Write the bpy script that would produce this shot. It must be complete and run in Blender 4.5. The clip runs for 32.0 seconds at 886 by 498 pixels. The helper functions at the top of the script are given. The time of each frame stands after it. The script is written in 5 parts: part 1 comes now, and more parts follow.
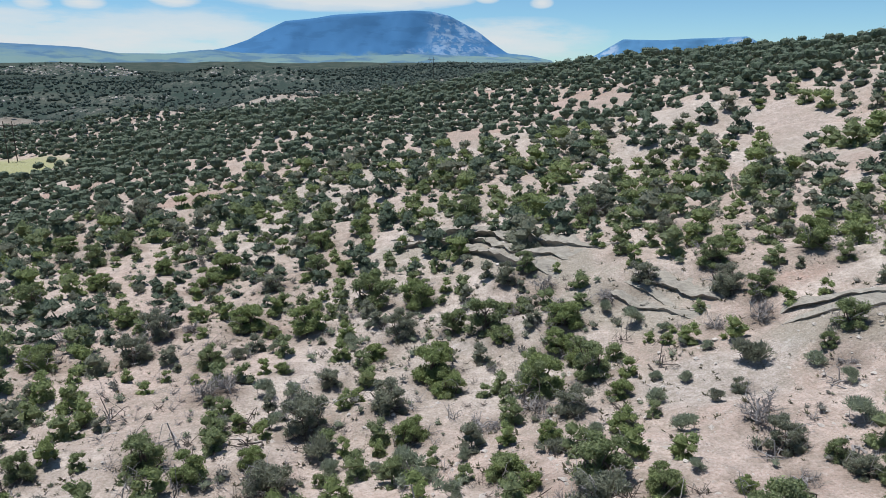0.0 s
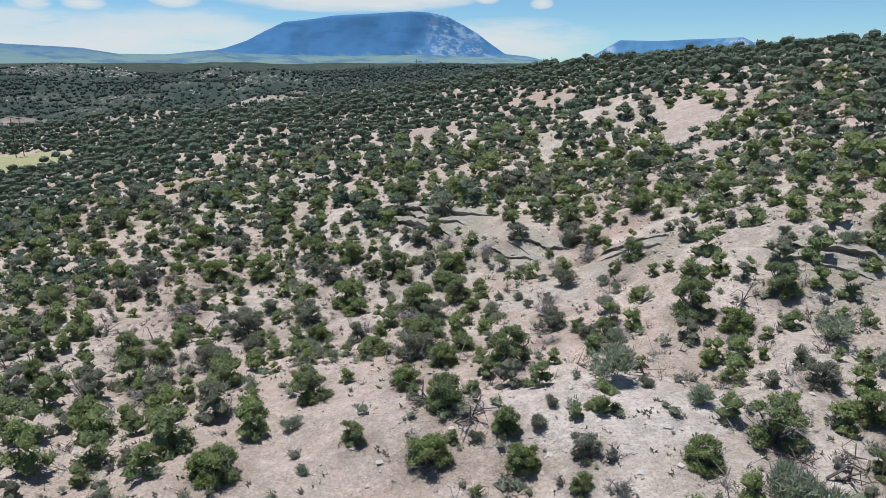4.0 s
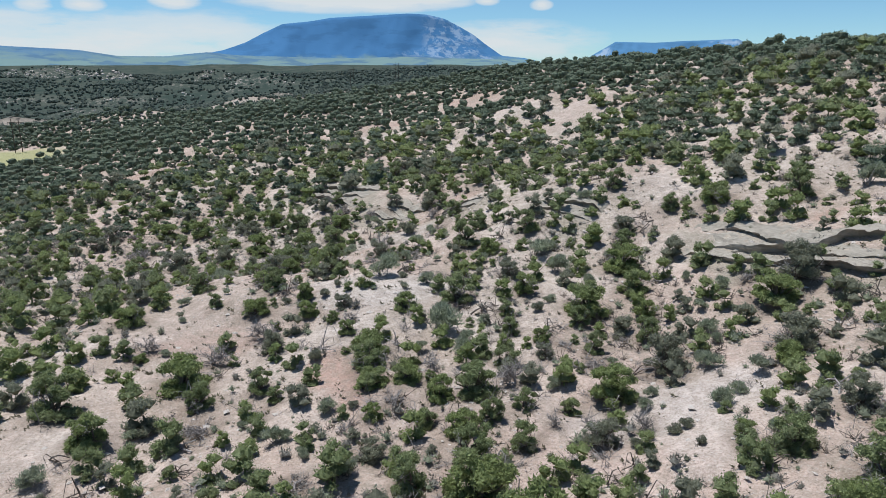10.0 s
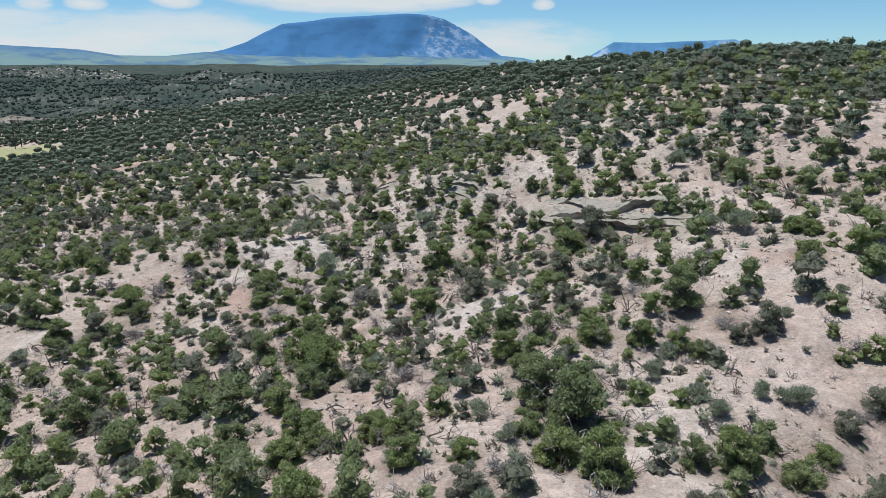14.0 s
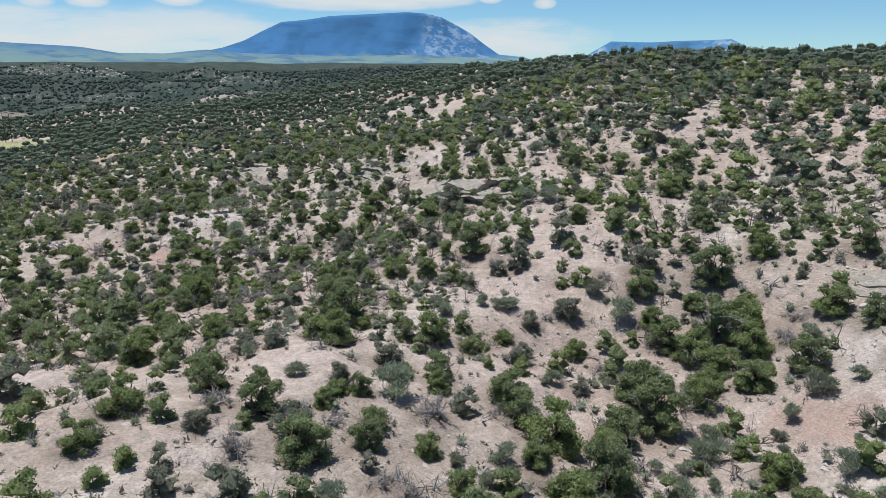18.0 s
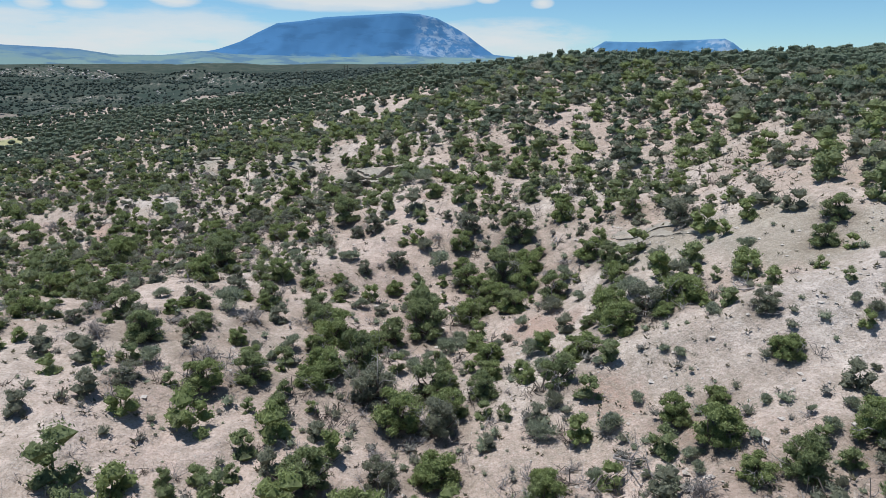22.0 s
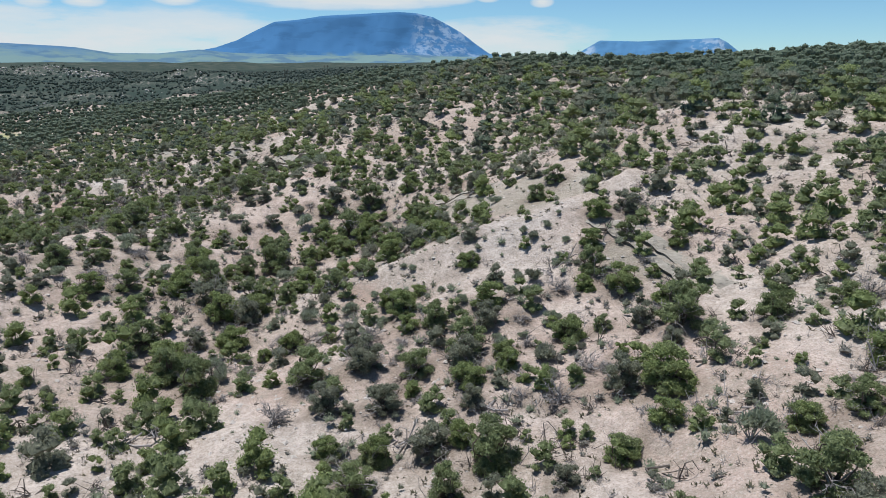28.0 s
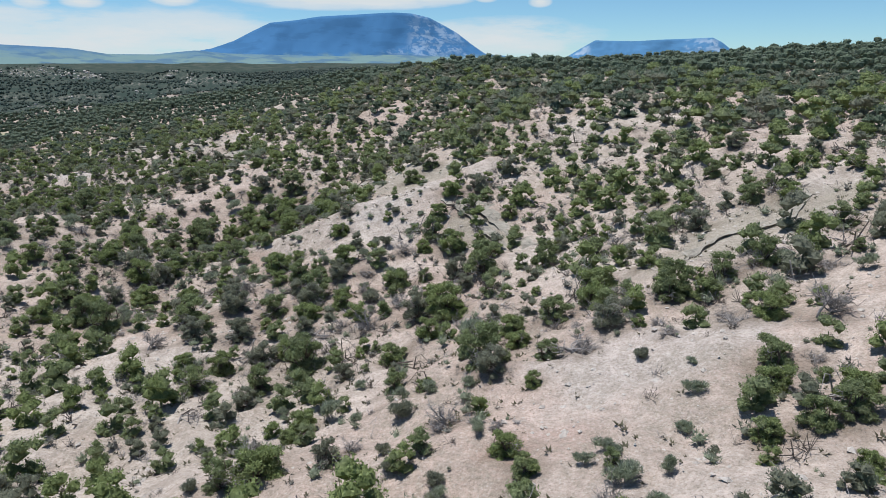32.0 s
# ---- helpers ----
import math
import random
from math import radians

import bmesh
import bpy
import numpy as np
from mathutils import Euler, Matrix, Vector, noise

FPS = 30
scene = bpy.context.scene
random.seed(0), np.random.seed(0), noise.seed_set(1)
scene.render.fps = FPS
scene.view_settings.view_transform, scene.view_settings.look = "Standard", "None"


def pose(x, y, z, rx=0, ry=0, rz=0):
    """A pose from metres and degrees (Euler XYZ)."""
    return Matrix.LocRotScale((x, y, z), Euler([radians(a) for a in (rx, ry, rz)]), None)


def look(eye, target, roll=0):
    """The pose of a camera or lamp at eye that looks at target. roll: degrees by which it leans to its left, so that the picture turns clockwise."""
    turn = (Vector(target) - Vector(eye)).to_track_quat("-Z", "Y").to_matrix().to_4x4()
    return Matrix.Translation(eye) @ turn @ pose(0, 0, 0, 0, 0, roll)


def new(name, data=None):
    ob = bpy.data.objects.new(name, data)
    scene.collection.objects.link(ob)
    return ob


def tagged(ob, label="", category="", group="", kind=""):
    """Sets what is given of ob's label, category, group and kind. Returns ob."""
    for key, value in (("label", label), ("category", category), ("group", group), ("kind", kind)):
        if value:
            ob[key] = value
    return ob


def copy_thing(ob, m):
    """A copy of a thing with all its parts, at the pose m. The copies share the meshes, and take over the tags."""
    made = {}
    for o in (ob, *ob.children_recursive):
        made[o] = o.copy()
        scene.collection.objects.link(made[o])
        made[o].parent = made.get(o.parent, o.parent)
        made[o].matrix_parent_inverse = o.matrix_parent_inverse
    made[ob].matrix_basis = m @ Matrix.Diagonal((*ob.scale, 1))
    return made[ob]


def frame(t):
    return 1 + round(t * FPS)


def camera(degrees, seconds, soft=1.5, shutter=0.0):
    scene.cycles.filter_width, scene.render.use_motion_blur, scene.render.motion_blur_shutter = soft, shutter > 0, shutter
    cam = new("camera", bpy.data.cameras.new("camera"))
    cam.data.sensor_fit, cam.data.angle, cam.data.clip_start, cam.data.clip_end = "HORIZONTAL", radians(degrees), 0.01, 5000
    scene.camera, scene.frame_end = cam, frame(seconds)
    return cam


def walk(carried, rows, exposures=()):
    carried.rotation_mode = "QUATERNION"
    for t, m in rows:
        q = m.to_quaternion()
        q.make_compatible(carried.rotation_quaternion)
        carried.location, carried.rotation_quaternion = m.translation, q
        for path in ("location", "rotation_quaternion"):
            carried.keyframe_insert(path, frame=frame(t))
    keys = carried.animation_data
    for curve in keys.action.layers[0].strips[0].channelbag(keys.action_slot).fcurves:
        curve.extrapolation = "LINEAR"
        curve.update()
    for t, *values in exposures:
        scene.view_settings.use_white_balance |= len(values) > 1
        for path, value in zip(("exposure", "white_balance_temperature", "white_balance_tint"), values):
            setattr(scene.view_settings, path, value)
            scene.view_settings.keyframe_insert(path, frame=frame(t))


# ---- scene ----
cam = camera(64.0, 32.0, soft=0.45)
PATH = [
    (0, (-0.00, -0.00, 40.00), (0.061, 48.400, 27.454), -0.07),
    (1, (2.70, -6.05, 40.20), (2.742, 42.350, 27.651), -0.02),
    (2, (5.34, -12.13, 40.45), (5.365, 36.270, 27.918), 0.00),
    (3, (8.18, -18.08, 40.76), (8.219, 30.329, 28.231), -0.03),
    (3.5, (9.63, -21.01, 40.84), (9.690, 27.391, 28.318), -0.05),
    (5.5, (16.59, -31.89, 41.26), (16.648, 16.526, 28.763), -0.08),
    (6.5, (20.15, -37.07, 41.53), (20.221, 11.348, 29.048), -0.06),
    (7.5, (23.37, -42.55, 41.80), (23.426, 5.864, 29.331), -0.05),
    (8.5, (26.28, -48.04, 41.94), (26.351, 0.382, 29.489), -0.08),
    (9.5, (29.20, -53.65, 42.15), (29.265, -5.219, 29.710), -0.12),
    (10.5, (32.54, -59.62, 42.44), (32.579, -11.185, 30.022), -0.11),
    (11.5, (35.97, -65.93, 42.88), (35.992, -17.503, 30.445), -0.04),
    (12.5, (39.73, -72.48, 43.33), (39.700, -24.050, 30.879), 0.02),
    (13.5, (44.27, -78.69, 43.57), (44.232, -30.267, 31.119), 0.00),
    (14.5, (49.07, -84.74, 43.83), (49.046, -36.314, 31.380), -0.05),
    (16.5, (58.57, -95.99, 44.26), (58.523, -47.583, 31.753), 0.05),
    (17.5, (63.25, -101.87, 44.56), (63.187, -53.473, 32.021), 0.15),
    (18.5, (67.85, -107.80, 44.89), (67.803, -59.403, 32.330), 0.21),
    (19.5, (72.39, -113.55, 45.12), (72.359, -65.153, 32.557), 0.20),
    (20.5, (76.99, -118.92, 45.26), (76.974, -70.520, 32.714), 0.12),
    (21.5, (81.92, -124.07, 45.35), (81.940, -75.658, 32.830), 0.02),
    (22.5, (86.80, -129.08, 45.60), (86.837, -80.675, 33.052), -0.04),
    (23.5, (91.58, -133.85, 45.78), (91.631, -85.451, 33.231), -0.00),
    (24.5, (96.37, -138.59, 46.02), (96.449, -90.196, 33.459), 0.02),
    (25.5, (100.44, -143.51, 46.19), (100.549, -95.121, 33.615), 0.02),
    (27.5, (105.85, -153.17, 46.59), (105.935, -104.791, 33.968), 0.07),
    (28.5, (109.56, -157.66, 46.81), (109.636, -109.278, 34.186), 0.06),
    (29.5, (113.92, -162.28, 47.03), (114.019, -113.894, 34.411), 0.01),
    (30.5, (118.31, -166.70, 47.20), (118.432, -118.313, 34.594), -0.03),
    (31.5, (122.69, -171.31, 47.36), (122.840, -122.928, 34.756), -0.07),
    (32, (124.83, -173.69, 47.42), (124.981, -125.314, 34.801), -0.09),
]
walk(cam, [(t, look(eye, target, roll)) for t, eye, target, roll in PATH])

# ---- world, sun, exposure ----
SUN_AZ, SUN_EL = radians(-58), radians(75)          # ahead of the first view and to its left, high
SUN_DIR = Vector((math.sin(SUN_AZ) * math.cos(SUN_EL), math.cos(SUN_AZ) * math.cos(SUN_EL), math.sin(SUN_EL)))
sun = new("sun", bpy.data.lights.new("sun", "SUN"))
sun.data.energy, sun.data.angle, sun.data.color = 5.0, radians(0.53), (0.99, 0.985, 0.975)
sun.matrix_world = look((0, 0, 300), Vector((0, 0, 300)) - SUN_DIR)
scene.view_settings.exposure = 0.0

world = bpy.data.worlds.new("sky")
scene.world = world
world.use_nodes = True
wt = world.node_tree
wt.nodes.clear()


sky = wt.nodes.new("ShaderNodeTexSky")
sky.sky_type, sky.sun_disc = "NISHITA", False
sky.sun_elevation, sky.sun_rotation = SUN_EL, SUN_AZ
sky.altitude, sky.air_density, sky.dust_density, sky.ozone_density = 2200, 1.0, 0.15, 2.5
tc = wt.nodes.new("ShaderNodeTexCoord")
sep = wt.nodes.new("ShaderNodeSeparateXYZ")
wt.links.new(tc.outputs["Generated"], sep.inputs[0])


def wmath(op, a, b=None, clamp=False):
    n = wt.nodes.new("ShaderNodeMath")
    n.operation, n.use_clamp = op, clamp
    for i, v in enumerate((a, b)):
        if v is None:
            continue
        if isinstance(v, (int, float)):
            n.inputs[i].default_value = v
        else:
            wt.links.new(v, n.inputs[i])
    return n.outputs[0]


def wramp(v, stops):
    n = wt.nodes.new("ShaderNodeValToRGB")
    r = n.color_ramp
    r.elements[0].position, r.elements[1].position = stops[0][0], stops[-1][0]
    r.elements[0].color, r.elements[1].color = (*[stops[0][1]] * 3, 1), (*[stops[-1][1]] * 3, 1)
    for p, c in stops[1:-1]:
        r.elements.new(p).color = (c, c, c, 1)
    wt.links.new(v, n.inputs[0])
    return n.outputs[0]


# fair-weather cloud: banks low over the horizon, broken cloud above, seen as azimuth and height
azim = wmath("ARCTAN2", sep.outputs[0], sep.outputs[1])
elev = wmath("ARCSINE", sep.outputs[2])
comb = wt.nodes.new("ShaderNodeCombineXYZ")
wt.links.new(wmath("MULTIPLY", azim, 3.0), comb.inputs[0])
wt.links.new(wmath("MULTIPLY", elev, 14.0), comb.inputs[1])
cloud_noise = wt.nodes.new("ShaderNodeTexNoise")
cloud_noise.inputs["Scale"].default_value, cloud_noise.inputs["Detail"].default_value, cloud_noise.inputs["Roughness"].default_value = 2.6, 8, 0.62
wt.links.new(comb.outputs[0], cloud_noise.inputs["Vector"])


def bank(az, el, w_az, w_el):
    """A soft-edged bank of cloud round a direction, in degrees."""
    a = wmath("DIVIDE", wmath("SUBTRACT", azim, radians(az)), radians(w_az))
    e = wmath("DIVIDE", wmath("SUBTRACT", elev, radians(el)), radians(w_el))
    d = wmath("ADD", wmath("MULTIPLY", a, a), wmath("MULTIPLY", e, e))
    return wmath("SUBTRACT", 1.0, wmath("POWER", d, 0.5), True)


cover = 0.0
for az, el, wa, we, k in ((-24, 1.6, 20, 2.4, 1.1), (-19, 3.6, 13, 1.8, 0.4), (4.5, 1.9, 10, 2.1, 1.25), (-7, 5.3, 11, 1.5, 2.2), (-2, 5.0, 6, 1.2, 0.8), (-40, 2.4, 16, 3, 1.0),
                         (-19.6, 4.75, 2.0, 0.75, 1.7), (-25.6, 4.3, 1.6, 0.6, 1.5), (-28.6, 4.2, 1.3, 0.55, 1.4), (-33, 4.1, 1.6, 0.5, 1.0), (3.6, 4.95, 1.1, 0.5, 1.6), (7.6, 4.55, 1.1, 0.5, 1.6), (6.4, 5.5, 2.0, 0.45, 1.2), (10.6, 5.4, 1.8, 0.45, 1.0),
                         (60, 9, 30, 5, 0.8), (120, 14, 40, 7, 0.9), (-110, 12, 45, 7, 0.9), (175, 16, 40, 8, 0.9), (-60, 20, 30, 6, 0.8)):
    cover = wmath("ADD", cover, wmath("MULTIPLY", bank(az, el, wa, we), k))
high = wmath("MULTIPLY", wmath("SUBTRACT", elev, radians(14)), 1.9, True)
cover = wmath("ADD", cover, wmath("MULTIPLY", high, 0.20))          # broken cloud overhead
amount = wmath("MULTIPLY", cover, wmath("ADD", wmath("MULTIPLY", cloud_noise.outputs["Fac"], 2.6), -0.55))
amount = wramp(amount, ((0.0, 0.0), (0.14, 0.0), (0.42, 0.62), (0.95, 0.95)))
mixc = wt.nodes.new("ShaderNodeMix")
mixc.data_type, mixc.blend_type = "RGBA", "MIX"
wt.links.new(amount, mixc.inputs["Factor"])
tint = wt.nodes.new("ShaderNodeMix")
tint.data_type, tint.blend_type = "RGBA", "MULTIPLY"
tint.inputs["Factor"].default_value = 1.0
wt.links.new(sky.outputs[0], tint.inputs[6])
low_blue = wt.nodes.new("ShaderNodeMix")
low_blue.data_type, low_blue.blend_type = "RGBA", "MIX"
wt.links.new(wmath("DIVIDE", elev, radians(9), True), low_blue.inputs["Factor"])
low_blue.inputs[6].default_value, low_blue.inputs[7].default_value = (0.560, 0.775, 0.93, 1), (0.58, 0.80, 0.87, 1)
wt.links.new(low_blue.outputs[2], tint.inputs[7])
wt.links.new(tint.outputs[2], mixc.inputs[6])
mixc.inputs[7].default_value = (5.7, 6.1, 6.35, 1)
bg = wt.nodes.new("ShaderNodeBackground")
bg.inputs["Strength"].default_value = 0.122
wt.links.new(mixc.outputs[2], bg.inputs["Color"])
wo = wt.nodes.new("ShaderNodeOutputWorld")
wt.links.new(bg.outputs[0], wo.inputs["Surface"])

# ---- materials ----


class Mat:
    """A node material with short calls."""

    def __init__(self, name, rough=0.9, spec=0.2):
        self.m = bpy.data.materials.new(name)
        self.m.use_nodes = True
        self.t = self.m.node_tree
        self.b = self.t.nodes["Principled BSDF"]
        self.b.inputs["Roughness"].default_value = rough
        self.b.inputs["Specular IOR Level"].default_value = spec

    def put(self, v, socket):
        if isinstance(v, (int, float)):
            socket.default_value = v
        elif isinstance(v, (tuple, list)):
            socket.default_value = (*v, 1) if len(v) == 3 and len(socket.default_value) == 4 else v
        else:
            self.t.links.new(v, socket)

    def coords(self, kind="Object"):
        if kind == "Position":
            return self.t.nodes.new("ShaderNodeNewGeometry").outputs["Position"]
        return self.t.nodes.new("ShaderNodeTexCoord").outputs[kind]

    def noise(self, vec, scale, detail=4, rough=0.55, distort=0.0):
        n = self.t.nodes.new("ShaderNodeTexNoise")
        n.inputs["Scale"].default_value, n.inputs["Detail"].default_value = scale, detail
        n.inputs["Roughness"].default_value, n.inputs["Distortion"].default_value = rough, distort
        self.put(vec, n.inputs["Vector"])
        return n.outputs["Fac"]

    def voronoi(self, vec, scale, feature="F1", out="Distance", rand=1.0):
        n = self.t.nodes.new("ShaderNodeTexVoronoi")
        n.feature = feature
        n.inputs["Scale"].default_value, n.inputs["Randomness"].default_value = scale, rand
        self.put(vec, n.inputs["Vector"])
        return n.outputs[out]

    def scaled(self, vec, s):
        n = self.t.nodes.new("ShaderNodeMapping")
        n.inputs["Scale"].default_value = s
        self.put(vec, n.inputs["Vector"])
        return n.outputs[0]

    def ramp(self, v, stops):
        n = self.t.nodes.new("ShaderNodeValToRGB")
        r = n.color_ramp
        r.elements[0].position, r.elements[1].position = stops[0][0], stops[-1][0]
        full = [(p, (c, c, c) if isinstance(c, (int, float)) else c) for p, c in stops]
        r.elements[0].color, r.elements[1].color = (*full[0][1], 1), (*full[-1][1], 1)
        for p, c in full[1:-1]:
            r.elements.new(p).color = (*c, 1)
        self.put(v, n.inputs[0])
        return n.outputs[0]

    def mix(self, f, a, b, blend="MIX"):
        n = self.t.nodes.new("ShaderNodeMix")
        n.data_type, n.blend_type = "RGBA", blend
        self.put(f, n.inputs["Factor"])
        self.put(a, n.inputs[6])
        self.put(b, n.inputs[7])
        return n.outputs[2]

    def math(self, op, a, b=0.0, clamp=False):
        n = self.t.nodes.new("ShaderNodeMath")
        n.operation, n.use_clamp = op, clamp
        self.put(a, n.inputs[0])
        self.put(b, n.inputs[1])
        return n.outputs[0]

    def attr(self, name):
        n = self.t.nodes.new("ShaderNodeAttribute")
        n.attribute_name = name
        return n.outputs["Fac"]

    def rand(self):
        return self.t.nodes.new("ShaderNodeObjectInfo").outputs["Random"]

    def island(self):
        return self.t.nodes.new("ShaderNodeNewGeometry").outputs["Random Per Island"]

    def color(self, v):
        self.put(v, self.b.inputs["Base Color"])

    def bump(self, h, strength=0.5, dist=0.05):
        n = self.t.nodes.new("ShaderNodeBump")
        n.inputs["Strength"].default_value, n.inputs["Distance"].default_value = strength, dist
        self.put(h, n.inputs["Height"])
        self.put(n.outputs[0], self.b.inputs["Normal"])


def ground_material():
    m = Mat("dry_ground", 1.0, 0.0)
    p = m.coords("Position")
    big, mid, fine = m.noise(p, 0.035, 5), m.noise(p, 0.25, 5, 0.6), m.noise(p, 2.6, 5, 0.65)
    pale = m.mix(m.ramp(mid, ((0.35, 0.0), (0.65, 1.0))), (0.480, 0.402, 0.354), (0.615, 0.532, 0.478))
    pink = m.mix(m.ramp(mid, ((0.3, 0.0), (0.7, 1.0))), (0.47, 0.335, 0.285), (0.55, 0.418, 0.364))
    col = m.mix(m.ramp(big, ((0.42, 0.0), (0.56, 0.75))), pale, pink)
    col = m.mix(m.attr("red"), col, (0.44, 0.300, 0.252))
    col = m.mix(m.attr("grey"), col, m.mix(mid, (0.30, 0.27, 0.22), (0.40, 0.36, 0.30)))
    col = m.mix(m.attr("white"), col, (0.56, 0.52, 0.495))
    patch = m.noise(p, 0.9, 6, 0.7)
    col = m.mix(m.ramp(patch, ((0.40, 0.0), (0.62, 0.55))), col, (0.25, 0.215, 0.18))
    litter = m.math("MULTIPLY", m.ramp(m.noise(p, 0.07, 5, 0.6), ((0.44, 0.0), (0.58, 1.0))), m.ramp(m.noise(p, 1.9, 5, 0.75), ((0.38, 0.9), (0.62, 0.1))))
    col = m.mix(m.math("MULTIPLY", litter, 0.7), col, (0.24, 0.215, 0.17))
    grass = m.mix(fine, (0.25, 0.265, 0.115), (0.38, 0.375, 0.20))
    col = m.mix(m.attr("meadow"), col, grass)
    # litter, dry grass and pebbles
    specks = m.ramp(m.voronoi(p, 1.5), ((0.07, 1.0), (0.20, 0.0)))
    specks = m.math("MULTIPLY", specks, m.ramp(m.noise(p, 0.16, 3), ((0.42, 0.0), (0.62, 1.0))))
    col = m.mix(m.math("MULTIPLY", specks, 0.55), col, (0.16, 0.145, 0.10))
    col = m.mix(m.ramp(fine, ((0.35, 0.35), (0.55, 0.0))), col, (0.27, 0.22, 0.17))
    stones = m.ramp(m.voronoi(p, 3.1), ((0.05, 1.0), (0.13, 0.0)))
    col = m.mix(m.math("MULTIPLY", stones, m.ramp(m.noise(p, 0.11, 3), ((0.45, 0.0), (0.6, 0.8)))), col, (0.56, 0.53, 0.49))
    grit = m.noise(p, 5.5, 5, 0.75)
    col = m.mix(m.ramp(grit, ((0.34, 0.70), (0.47, 0.0))), col, (0.19, 0.16, 0.13))
    col = m.mix(m.ramp(grit, ((0.52, 0.0), (0.68, 0.5))), col, (0.60, 0.56, 0.52))
    col = m.mix(m.attr("duff"), col, (0.13, 0.10, 0.075))
    # far ground takes the woods' dark green, with aerial haze mixed in as blue
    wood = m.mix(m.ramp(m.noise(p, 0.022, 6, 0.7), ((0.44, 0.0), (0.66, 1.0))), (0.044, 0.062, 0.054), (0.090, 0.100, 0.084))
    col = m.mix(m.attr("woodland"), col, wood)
    col = m.mix(m.math("MULTIPLY", m.attr("rock"), m.ramp(m.noise(m.scaled(p, (2.2, 1, 1)), 0.10, 6, 0.75), ((0.51, 0.0), (0.58, 0.55)))), col, (0.36, 0.32, 0.285))
    m.color(col)
    m.bump(m.math("ADD", m.math("MULTIPLY", mid, 3.0), m.math("ADD", fine, m.math("MULTIPLY", stones, 0.5))), 0.85, 0.32)
    return m.m


def leaf_material(name, a, b, c, through_light=0.42):
    m = Mat(name, 0.7, 0.2)
    p = m.coords("Position")
    col = m.mix(m.ramp(m.noise(p, 0.11, 2), ((0.35, 0.0), (0.65, 1.0))), a, b)
    col = m.mix(m.ramp(m.island(), ((0.0, 0.0), (1.0, 0.7))), col, c)
    col = m.mix(m.ramp(m.rand(), ((0.0, 0.0), (1.0, 0.5))), col, b)
    grey = tuple(0.45 * v + 0.55 * w for v, w in zip(c, (0.165, 0.165, 0.140)))
    col = m.mix(m.ramp(m.noise(p, 0.42, 3), ((0.50, 0.0), (0.68, 0.75))), col, grey)
    col = m.mix(m.ramp(m.noise(p, 2.1, 3, 0.6), ((0.40, 0.45), (0.54, 0.0))), col, tuple(0.5 * v for v in a))
    col = m.mix(m.ramp(m.noise(p, 3.3, 2, 0.6), ((0.52, 0.0), (0.66, 0.6))), col, tuple(1.45 * v for v in c))
    m.color(col)
    thin = m.t.nodes.new("ShaderNodeBsdfTranslucent")
    m.put(m.mix(0.5, col, c), thin.inputs["Color"])
    blend = m.t.nodes.new("ShaderNodeMixShader")
    blend.inputs[0].default_value = through_light
    m.put(m.b.outputs[0], blend.inputs[1])
    m.put(thin.outputs[0], blend.inputs[2])
    m.put(blend.outputs[0], m.t.nodes["Material Output"].inputs["Surface"])
    return m.m


def bark_material(name, a, b):
    m = Mat(name, 0.9, 0.15)
    p = m.coords("Object")
    n = m.noise(m.scaled(p, (9, 9, 1.6)), 2.0, 4)
    m.color(m.mix(n, a, b))
    m.bump(n, 0.5, 0.03)
    return m.m


def stone_material(name, a, b, dark, band=5.0):
    m = Mat(name, 0.92, 0.15)
    p = m.coords("Position")
    n = m.noise(m.scaled(p, (0.5, 0.5, band)), 1.0, 6, 0.6, 0.6)
    col = m.mix(m.ramp(n, ((0.3, 0.0), (0.7, 1.0))), a, b)
    col = m.mix(m.ramp(m.noise(p, 0.7, 5, 0.65), ((0.5, 0.0), (0.72, 0.7))), col, dark)
    m.color(col)
    m.bump(m.math("ADD", n, m.noise(p, 3.0, 5)), 0.8, 0.18)
    return m.m


GROUND = ground_material()
JUNIPER = leaf_material("juniper_foliage", (0.160, 0.206, 0.078), (0.202, 0.250, 0.094), (0.320, 0.372, 0.172), 0.46)
PINYON = leaf_material("pinyon_foliage", (0.152, 0.192, 0.086), (0.190, 0.232, 0.104), (0.300, 0.345, 0.184), 0.46)
# same trees farther off: shade and haze of distance put into a darker, bluer colour
FAR_TONE_LEAF = leaf_material("far_toned_foliage", (0.098, 0.136, 0.088), (0.122, 0.164, 0.106), (0.190, 0.232, 0.168), 0.40)
HOARY = leaf_material("hoary_foliage", (0.195, 0.210, 0.142), (0.220, 0.232, 0.165), (0.290, 0.300, 0.230), 0.5)
SCRUB = leaf_material("scrub_foliage", (0.245, 0.285, 0.19), (0.275, 0.315, 0.215), (0.365, 0.4, 0.3), 0.5)
GREY_SCRUB = leaf_material("grey_scrub_foliage", (0.170, 0.165, 0.140), (0.195, 0.188, 0.160), (0.250, 0.240, 0.215), 0.2)
BARK = bark_material("juniper_bark", (0.10, 0.075, 0.058), (0.19, 0.155, 0.125))
DEADWOOD = bark_material("weathered_deadwood", (0.20, 0.182, 0.175), (0.40, 0.372, 0.36))
DARKWOOD = bark_material("dark_deadwood", (0.085, 0.068, 0.058), (0.19, 0.165, 0.148))
SANDSTONE = stone_material("grey_sandstone", (0.245, 0.222, 0.188), (0.365, 0.335, 0.29), (0.15, 0.132, 0.112))
PALE_ROCK = stone_material("pale_rock", (0.43, 0.385, 0.35), (0.56, 0.51, 0.47), (0.36, 0.31, 0.27), 1.0)

